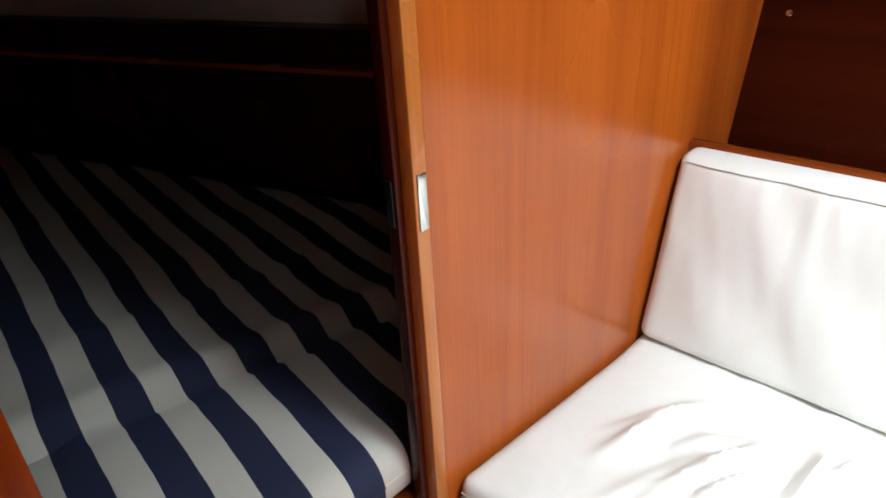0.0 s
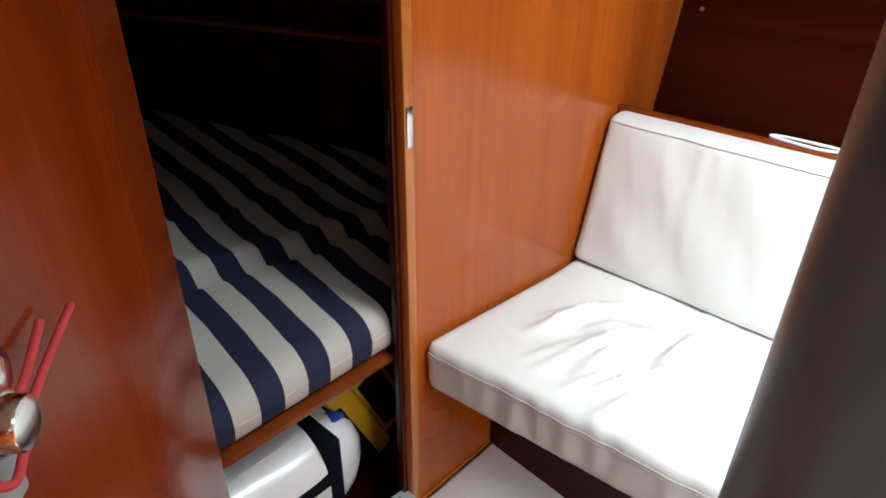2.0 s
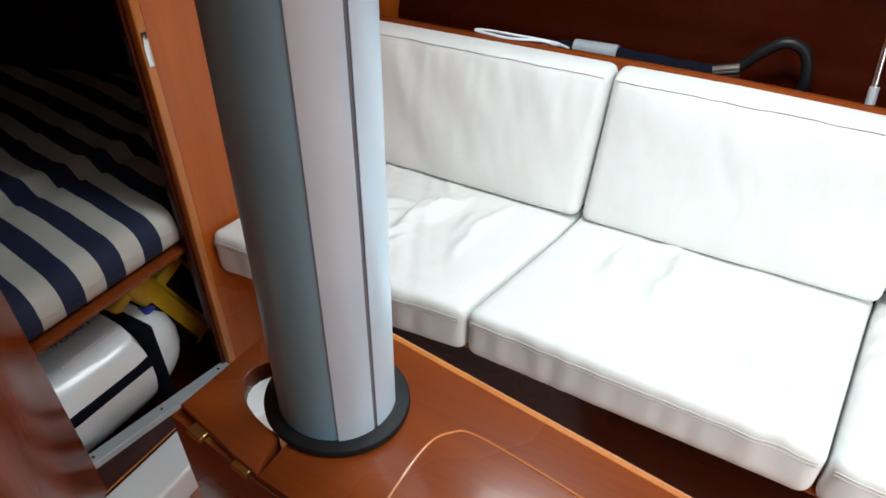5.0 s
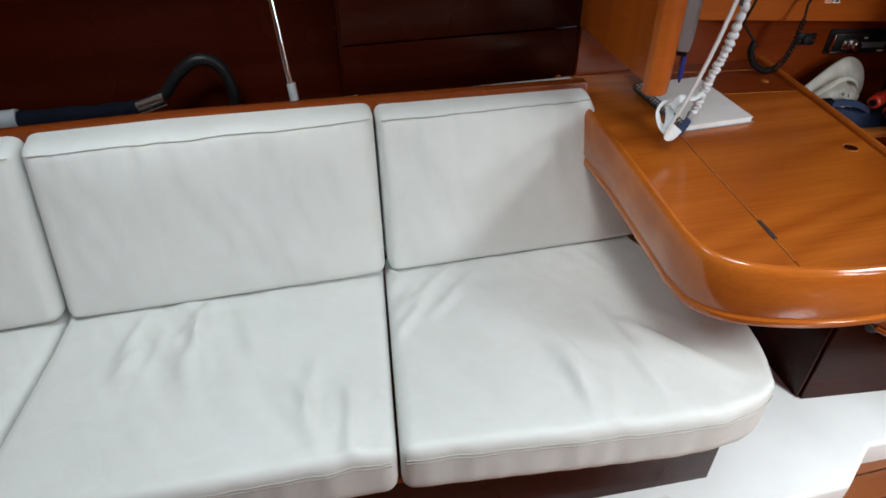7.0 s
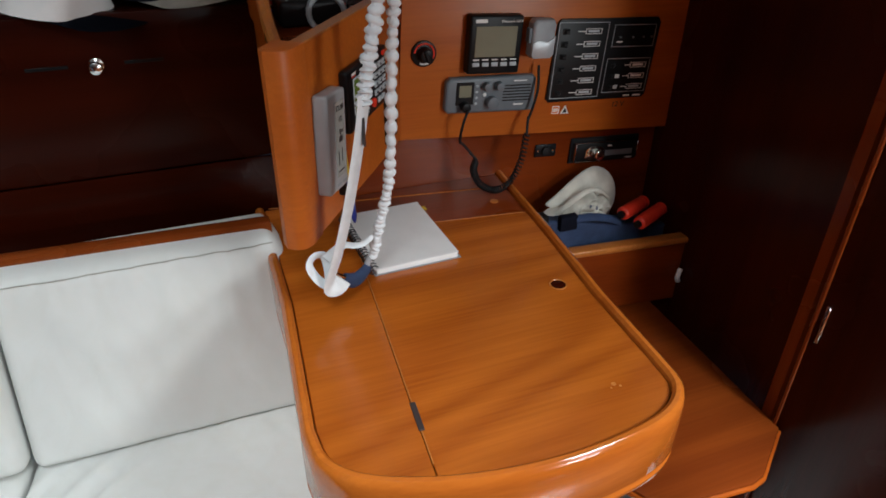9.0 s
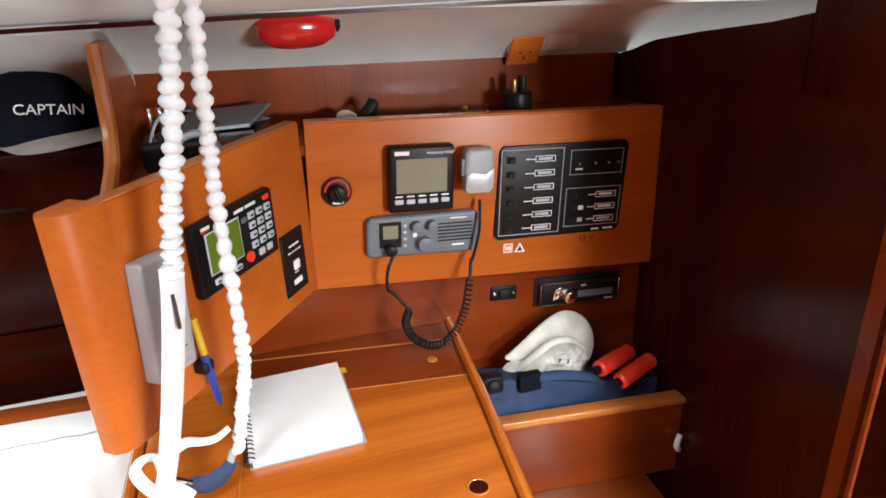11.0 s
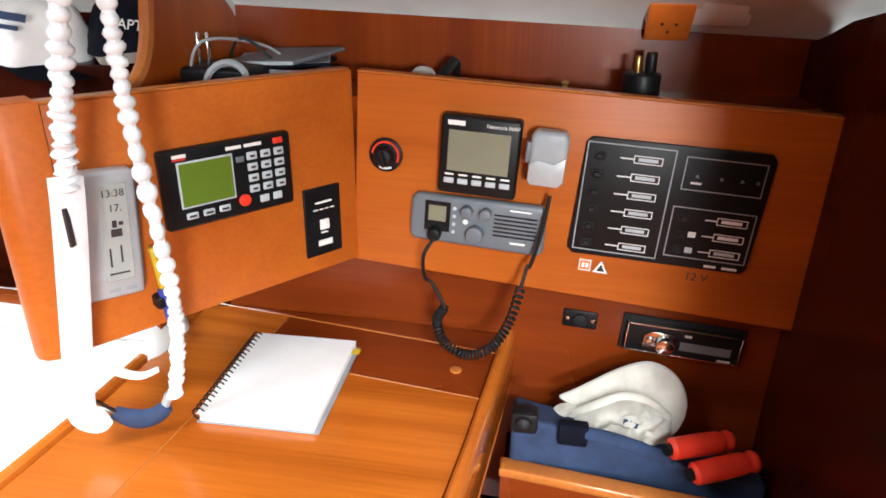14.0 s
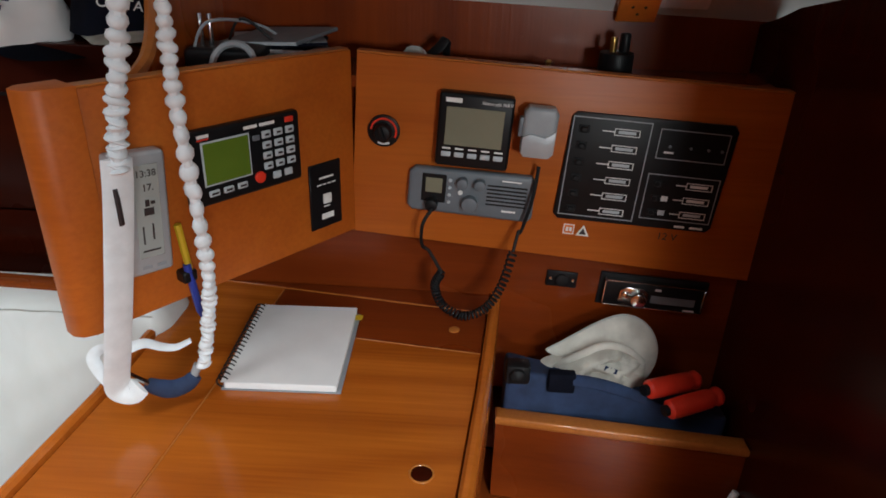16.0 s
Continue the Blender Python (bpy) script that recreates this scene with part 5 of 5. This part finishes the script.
def braid(points, n, r, name, parent):
    path = curve_points(points, n * 12)
    lumps = []
    for k in range(n):
        a, b, c = path[k * 12], path[min(k * 12 + 6, len(path) - 1)], path[min(k * 12 + 11, len(path) - 1)]
        way = (c - a).normalized()
        s = (-1) ** k
        q = way.to_track_quat("Z", "Y").to_matrix().to_4x4()
        tilt = pose(0, 0, 0, 8 * s, 13 * s, 40 * k)
        bm = bmesh.new()
        bmesh.ops.create_icosphere(bm, subdivisions=2, radius=1)
        h = (c - a).length * 0.60
        bm.transform(Matrix.Translation(b) @ q @ tilt @ Matrix.Diagonal((r * 1.08, r * 0.82, h, 1)))
        lumps.append(bm)
    lumps.append(tube(path, r * 0.60, 8))
    return part(name, joined(*lumps), M_COTTON, parent)
braid([(2.045, -0.085, 1.90), (2.030, -0.080, 1.55), (2.011, -0.074, 1.375), (1.987, -0.073, 1.25), (1.977, -0.071, 1.19)], 40, 0.0120, "thick_braid", lan)
braid([(2.046, -0.080, 1.90), (2.046, -0.068, 1.55), (2.037, -0.048, 1.375), (2.030, -0.035, 1.25), (2.028, -0.010, 1.06), (2.013, 0.003, 0.968), (1.998, 0.005, 0.902)], 56, 0.0098, "thin_braid", lan)
part("strap", tube(curve_points([(1.978, -0.072, 1.205), (1.972, -0.072, 1.16), (1.950, -0.068, 1.05), (1.928, -0.060, 0.96), (1.915, -0.052, 0.915), (1.914, -0.048, 0.898), (1.925, -0.044, 0.892), (1.935, -0.042, 0.902)], 40), 0.0155, 10, None, 0.22), M_COTTON, lan, "flat white webbing strap")
part("strap_end", tube(curve_points([(1.912, -0.045, 0.945), (1.928, -0.036, 0.952), (1.945, -0.028, 0.955), (1.962, -0.022, 0.947), (1.978, -0.018, 0.945), (1.995, -0.012, 0.952)], 30), 0.0065, 8, lambda t: 1.2 - 0.6 * t, 0.35), M_COTTON, lan)
part("strap_loop", tube(curve_points([(1.912, -0.047, 0.896), (1.896, -0.046, 0.914), (1.886, -0.045, 0.940), (1.896, -0.040, 0.952), (1.911, -0.038, 0.948), (1.915, -0.042, 0.925), (1.914, -0.046, 0.905)], 40), 0.0075, 8, None, 0.2), M_COTTON, lan)
part("stitching", bx(-0.0015, 0.0015, -0.003, 0.003, 1.135, 1.175, 0, 1, pose(1.974, -0.077, 0)), M_DARKINK, lan)
part("buckle", tube(curve_points([(1.940, -0.032, 0.897), (1.950, -0.022, 0.884), (1.962, -0.013, 0.876), (1.977, -0.004, 0.879), (1.988, 0.000, 0.890)], 20), 0.013, 10, lambda t: 0.65 + 0.35 * math.sin(t * 3.1), 0.55), M_NAVYC, lan, "dark blue woven buckle piece")
part("snap_hook", tube(curve_points([(1.914, -0.043, 0.910), (1.920, -0.040, 0.917), (1.930, -0.036, 0.908), (1.944, -0.030, 0.894)], 14), 0.0035, 8), M_STEEL, lan, "small steel snap hook")
part("ferrule", tube([(1.984, 0.000, 0.886), (1.992, 0.003, 0.905)], 0.0055, 10), M_LGREY, lan, "pale metal ferrule")

# ---- stowage tray contents ----
tb = thing("tool_bag", (2.58, 0.23, 0.650), "navy canvas tool bag with black clips and handle", "bag")
def tbag(u, v, w):
    x = 2.592 + u * 0.186
    z = 0.714 + w * 0.064 - (u + 1) * 0.040 * (w + 1) / 2 + 0.010 * (w + 1) * (1 - v) / 4
    y = 0.232 + v * 0.034 + 0.006 * noise.noise((x * 14, z * 10, 2.0))
    z += 0.006 * noise.noise((x * 12, y * 12, 4.0)) * (w + 1) / 2
    return (x, y, z)
part("body", pillow(26, 8, 8, tbag, (0.05, 0.25, 0.2)), M_NAVYC, tb)
part("clip", bx(2.405, 2.445, 0.189, 0.219, 0.760, 0.796, 0.006, 2), M_BLACK, tb, "black plastic clip")
part("clip_dome", lathe([(0.013, 0), (0.012, 0.006), (0.006, 0.010), (0.001, 0.011)], 18, panel_frame((2.424, 0.189, 0.780), (1, 0))), M_RUBBER, tb)
part("patch", bx(2.475, 2.518, 0.188, 0.206, 0.750, 0.786, 0.003, 2), M_DARKC, tb)
part("handle", tube(curve_points([(2.515, 0.191, 0.776), (2.545, 0.181, 0.780), (2.585, 0.181, 0.770), (2.635, 0.193, 0.744)], 22), 0.009, 8, None, 0.4), M_NAVYC, tb)
for ga, gb in (((2.632, 0.186, 0.768), (2.724, 0.228, 0.764)), ((2.660, 0.158, 0.752), (2.752, 0.196, 0.758))):
    gp = thing("tool_grip", (ga[0], ga[1], ga[2] - 0.018), "red ribbed plastic tool grip sticking from the bag", "tool handle", "red tool grips")
    at = lambda t: tuple(lerp(p, q, t) for p, q in zip(ga, gb))
    part("grip", tube([at(k / 24) for k in range(25)], 0.0160, 16, lambda t: 0.72 if t < 0.04 else 0.92 + 0.10 * math.sin(2.6 * t + 0.5) if t < 0.80 else 0.86 if t < 0.88 else 0.98 if t < 0.97 else 0.80), M_RED, gp)
    part("ferrule", tube([at(-0.07), at(0.01)], 0.009, 10), M_BLACK, gp)


def cap(name, m, cloth, label, brim_cloth, size=1.0, crumple=0.0):
    """A peaked cotton cap: crown open below, brim to +x."""
    c = thing(name, m.translation, label, "cap")
    m = m @ Matrix.Diagonal((size, size, size, 1))
    bm = bmesh.new()
    rings = []
    for i in range(11):
        a = math.pi / 2 * i / 10
        r, z = 0.088 * math.cos(a) ** 0.75, 0.100 * math.sin(a)
        rings.append([bm.verts.new((r * (1.1 * math.cos(b) + 0.10 * noise.noise((math.cos(b) * 2, math.sin(b) * 2, z * 30))), r * (math.sin(b) + 0.12 * noise.noise((math.cos(b) * 2, math.sin(b) * 2, z * 30 + 5))), z * (1 + 0.22 * (r / 0.088) * noise.noise((math.cos(b) * 1.5, math.sin(b) * 1.5, z * 9))))) for b in [2 * math.pi * k / 36 for k in range(36)]])
    for r in rings:
        for v in r:
            n = noise.noise((v.co.x * 18, v.co.y * 24, v.co.z * 9)) + 0.5 * noise.noise((v.co.x * 38, v.co.y * 30, 3.0))
            v.co.z += crumple * n * min(1, v.co.z / 0.03)
            v.co.x -= crumple * 0.4 * noise.noise((v.co.y * 16, v.co.z * 16, 9.0))
    for p, q in zip(rings, rings[1:]):
        for k in range(36):
            bm.faces.new((p[k], p[(k + 1) % 36], q[(k + 1) % 36], q[k]))
    bmesh.ops.remove_doubles(bm, verts=bm.verts[:], dist=0.0004)
    bmesh.ops.solidify(bm, geom=bm.faces[:], thickness=0.002)
    bm.transform(m)
    part("crown", bm, cloth, c)
    bm = bmesh.new()
    grid = []
    for i in range(9):
        t = i / 8
        row = []
        for k in range(21):
            b = radians(-72 + 144 * k / 20)
            r0, r1 = Vector((0.094 * math.cos(b), 0.086 * math.sin(b), 0)), Vector((0.072 + 0.098 * math.cos(b * 1.1), 0.080 * math.sin(b * 1.15), 0))
            p = r0.lerp(r1, t)
            p.z = 0.010 - 1.6 * p.y * p.y - 0.006 * t
            row.append(bm.verts.new(p))
        grid.append(row)
    for p, q in zip(grid, grid[1:]):
        for k in range(20):
            bm.faces.new((p[k], p[k + 1], q[k + 1], q[k]))
    bmesh.ops.solidify(bm, geom=bm.faces[:], thickness=0.003)
    bm.transform(m)
    part("brim", bm, brim_cloth, c)
    part("button", lathe([(0.007, 0), (0.006, 0.003), (0.001, 0.004)], 12, m @ pose(0, 0, 0.101)), cloth, c)
    return c


def axes(at, x, z):
    """A pose with its x axis along x and its z axis near z."""
    a = Vector(x).normalized()
    b = Vector(z).cross(a).normalized()
    m = Matrix.Identity(4)
    for i, c in enumerate((a, b, a.cross(b))):
        m.col[i][:3] = c
    return Matrix.Translation(at) @ m


def folded_cap():
    """A soft cap propped on its crown against the back of the tray: a broad brim with the crumpled crown folded before it."""
    m = panel_frame((2.470, 0.240, 0.690), (0.995, 0.03)) @ pose(0, 0, 0, -14)
    c = thing("white_cap", m.translation, "crumpled cream cotton cap propped behind the tool bag", "cap")

    def sheet(centre, outline, height, seed, creases, rows=14, n=56):
        bm = bmesh.new()
        grid = []
        for i in range(rows + 1):
            t = i / rows
            row = []
            for k in range(n):
                rx, ry = outline(2 * math.pi * k / n)
                x, y = centre[0] + rx * t, centre[1] + ry * t
                z = height * (1 - t * t) ** 0.6
                z += creases * (1 - t**6) * (noise.noise((x * 26, y * 60 - x * 30, seed)) + 0.6 * noise.noise((x * 70, y * 110, seed + 4)))
                row.append(bm.verts.new((x, y, z)))
            grid.append(row)
        for p, q in zip(grid, grid[1:]):
            for k in range(n):
                bm.faces.new((p[k], p[(k + 1) % n], q[(k + 1) % n], q[k]))
        bmesh.ops.remove_doubles(bm, verts=bm.verts[:], dist=0.0003)
        bmesh.ops.solidify(bm, geom=bm.faces[:], thickness=0.003)
        bm.transform(m)
        return bm

    def brim_edge(a):
        return 0.062 * math.cos(a) * (1.0 if math.cos(a) > 0 else 2.0), 0.066 * math.sin(a) * (1 - 0.86 * max(0, -math.cos(a)) ** 1.4)

    def crown_edge(a):
        k = max(0, -math.cos(a))
        return 0.064 * math.cos(a) + 0.050 * math.cos(a) * k, (0.050 if math.sin(a) > 0 else 0.060) * math.sin(a) * (1 - 0.55 * k**2) + 0.006 * math.sin(5 * a)

    part("brim", sheet((0.132, 0.096), brim_edge, 0.010, 2.0, 0.002), M_CAP, c)
    part("brim_edge", tube([(m @ Vector((0.132 + brim_edge(2 * math.pi * k / 60)[0], 0.096 + brim_edge(2 * math.pi * k / 60)[1], 0.001)))[:] for k in range(61)], 0.0028, 6), M_PIPING, c, "stitched cream edge")
    part("crown", sheet((0.112, 0.066), crown_edge, 0.032, 7.0, 0.019, 22, 84), M_CAP, c)
    part("band", tube(curve_points([(m @ Vector(v))[:] for v in ((0.018, 0.070, 0.012), (0.055, 0.098, 0.030), (0.095, 0.118, 0.034), (0.135, 0.112, 0.030), (0.170, 0.085, 0.016))], 40), 0.006, 8, None, 0.45), M_CAP, c, "folded sweat band")
    bars(c, m @ pose(0.098, 0.078, 0.040, -12, 0, -18), [(0.0, 0.006, 0.0, 0.008), (0.009, 0.012, 0.0, 0.008), (0.015, 0.022, 0.0, 0.008)], M_NAVYC)
    part("strap_gap", lathe([(0.012, 0), (0.009, 0.002), (0.002, 0.003)], 18, m @ pose(0.108, 0.040, 0.036, -15), (1, 0.6)), M_RUBBER, c, "dark opening over the strap")
    return c


folded_cap()

# ---- shelf over the instruments ----
SH = 1.223
chg = thing("charger_cradle", (1.99, 0.28, SH), "black radio charger with two bright prongs", "charger")
part("base", bx(1.925, 2.03, 0.235, 0.315, SH, SH + 0.042, 0.008, 3), M_BLACK, chg)
part("ring", arc(0.03, 0, 360, 0, 0.005, Matrix.Translation((2.0, 0.225, SH + 0.022)) @ pose(0, 0, 0, 70)), M_LGREY, chg)
for dx in (1.943, 1.957):
    part("prong", cyl(0.0035, 0.045, 12, pose(dx, 0.265, SH + 0.040), 0.001), M_STEEL, chg, "bright metal prong")
for k, (a, b) in enumerate((((1.93, 0.25), (2.06, 0.36)), ((1.96, 0.30), (2.09, 0.33)))):
    cdw = thing("thin_cable", (a[0], a[1], SH), "thin grey cable looped over the charger", "cable")
    part("wire", tube(curve_points([(a[0], a[1], SH + 0.02), (a[0] + 0.03, a[1], SH + 0.075), (b[0] - 0.05, b[1] - 0.02, SH + 0.06 - k * 0.02), (b[0], b[1], SH + 0.015), (b[0] + 0.03, b[1], SH + 0.004)], 30), 0.0022, 6), M_LGREY if k == 0 else M_RUBBER, cdw)
for k in range(7):
    disc = thing("disc_case", (2.04, 0.36, SH + k * 0.0068), "clear plastic disc case in a loose stack", "disc case", "stacked disc cases")
    dmx = pose(1.995 + 0.006 * k, 0.352 + 0.008 * (k % 3), SH + 0.002 + k * 0.0068, (0, 0, 0, 1, 2, 2, 4)[k], (0, 0, 0, -1, -2, -2, -4)[k], 20 - (k * 37) % 61)
    part("case", bx(-0.068, 0.068, -0.06, 0.06, 0.0005, 0.0062, 0.001, 1, dmx), (M_GREY, M_DARKC, M_LGREY, M_GREY, M_DARKC, M_SILVER, M_GREY)[k], disc)
    part("spine", bx(-0.0685, 0.0685, -0.0615, -0.0602, 0.001, 0.0058, 0.0003, 1, dmx), (M_PAPER, M_BLUE, M_SILVER, M_REDCORD, M_PAPER, M_DARKC, M_KEY)[k], disc)
wt = thing("wrist_watch", (2.25, 0.385, SH), "steel wrist watch with a black strap", "watch")
part("case", cyl(0.020, 0.012, 24, pose(2.235, 0.385, SH + 0.012, 40, 10), 0.003), M_STEEL, wt)
part("dial", cyl(0.016, 0.001, 24, pose(2.235, 0.377, SH + 0.0225, 40, 10), 0.0003), M_LCDS, wt)
part("strap", tube(curve_points([(2.252, 0.385, SH + 0.012), (2.275, 0.38, SH + 0.035), (2.285, 0.385, SH + 0.045), (2.287, 0.40, SH + 0.01), (2.32, 0.39, SH + 0.004), (2.355, 0.385, SH + 0.004)], 26), 0.009, 8, None, 0.3), M_RUBBER, wt)
part("strap", tube(curve_points([(2.218, 0.385, SH + 0.012), (2.205, 0.39, SH + 0.008), (2.19, 0.40, SH + 0.003)], 12), 0.009, 8, None, 0.3), M_RUBBER, wt)
sc = thing("brass_fitting", (2.445, 0.37, SH), "small brass fitting on the shelf", "fitting")
part("body", lathe([(0.007, 0), (0.007, 0.006), (0.004, 0.008), (0.004, 0.018), (0.006, 0.020), (0.003, 0.023)], 16, pose(2.445, 0.37, SH)), M_BRASS, sc)
single("shackle_pin", lathe([(0.004, 0), (0.004, 0.010), (0.002, 0.012)], 12, pose(2.487, 0.37, SH)), M_STEEL, "small steel pin on the shelf", "pin")
cu = thing("plug_adapter", (2.55, 0.39, SH), "black round plug adapter with a brass pin", "adapter")
part("body", cyl(0.027, 0.036, 24, pose(2.552, 0.39, SH), 0.004), M_BLACK, cu)
part("post", cyl(0.008, 0.030, 14, pose(2.563, 0.392, SH + 0.034), 0.002), M_BLACK, cu)
part("pin", cyl(0.005, 0.024, 14, pose(2.545, 0.388, SH + 0.034), 0.001), M_BRASS, cu)

# ---- headliner fittings ----
hm = Matrix.Translation((2.165, 0.320, 1.411)) @ pose(0, 0, 0, 155)
lamp = thing("red_night_lamp", hm.translation, "red oval night lamp on the headliner", "lamp")
part("base", lathe([(0.052, -0.002), (0.052, 0.006), (0.050, 0.010)], 40, hm, (1, 0.55)), M_PAPER, lamp)
part("lens", lathe([(0.060, 0.002), (0.060, 0.016), (0.054, 0.030), (0.040, 0.038), (0.004, 0.041)], 40, hm, (1, 0.55)), M_REDGLASS, lamp, "faceted red lens")
part("switch", bx(0.050, 0.064, -0.012, 0.012, 0.008, 0.020, 0.002, 1, hm), M_BLACK, lamp)
em = Matrix.Translation((2.588, 0.438, 1.331)) @ pose(0, 0, 0, 128)
sp = thing("wall_socket", em.translation, "orange wall socket beside a white blank plate", "socket")
part("frame", bx(-0.036, 0.108, -0.010, 0.062, -0.004, 0.005, 0.003, 2, em), M_PAPER, sp)
part("orange_face", bx(-0.034, 0.030, -0.036, 0.030, 0.004, 0.010, 0.003, 2, em), M_ORANGE, sp)
for dx, dy in ((-0.012, 0.0), (0.008, 0.0), (-0.002, -0.014)):
    part("socket_hole", cyl(0.0025, 0.001, 10, em @ pose(dx, dy - 0.004, 0.010)), M_DARKINK, sp)
part("blank_plate", bx(0.038, 0.100, -0.004, 0.056, 0.004, 0.009, 0.003, 2, em), M_WHITE, sp)

# caps on the locker shelf
wc = cap("white_cap", pose(1.575, 0.405, 1.250, 0, 10, -24), M_PAPER, "white cotton cap with a dark brim on the locker shelf", M_DARKC, 0.95, 0.012)
bars(wc, panel_frame((1.585, 0.312, 1.305), (0.95, 0.10)) @ pose(0, 0, 0.0, -20, 0, -8), [(0.0, 0.050, 0.010, 0.022), (0.006, 0.040, -0.004, 0.003)], M_NAVYC)
dc = cap("dark_cap", pose(1.755, 0.435, 1.258, 0, 0, -50), M_DARKC, "dark cap with white lettering on the locker shelf", M_CAP)
lettering("letters", "CAPTAIN", 0.022, panel_frame((1.80, 0.350, 1.305), (0.9, 0.12)) @ pose(0, 0, 0, -22, 0, -6), M_INK, dc)

# cabin sole planks
pk = bmesh.new()
bmesh.ops.create_cube(pk, size=1)
for v in pk.verts:
    v.co = Vector((v.co.x * 3.95, v.co.y * 0.062, v.co.z * 0.006))
bevelled(pk, 0.0012, 1)
sole_me = bpy.data.meshes.new("plank")
pk.to_mesh(sole_me)
pk.free()
sole_me.materials.append(M_FLOOR)
sole = bpy.data.objects["floor"]
for k in range(36):
    ob = new("plank", sole_me)
    ob.parent = sole
    ob.location = (2.0, -0.20 - k * 0.066, FLOOR - 0.001)
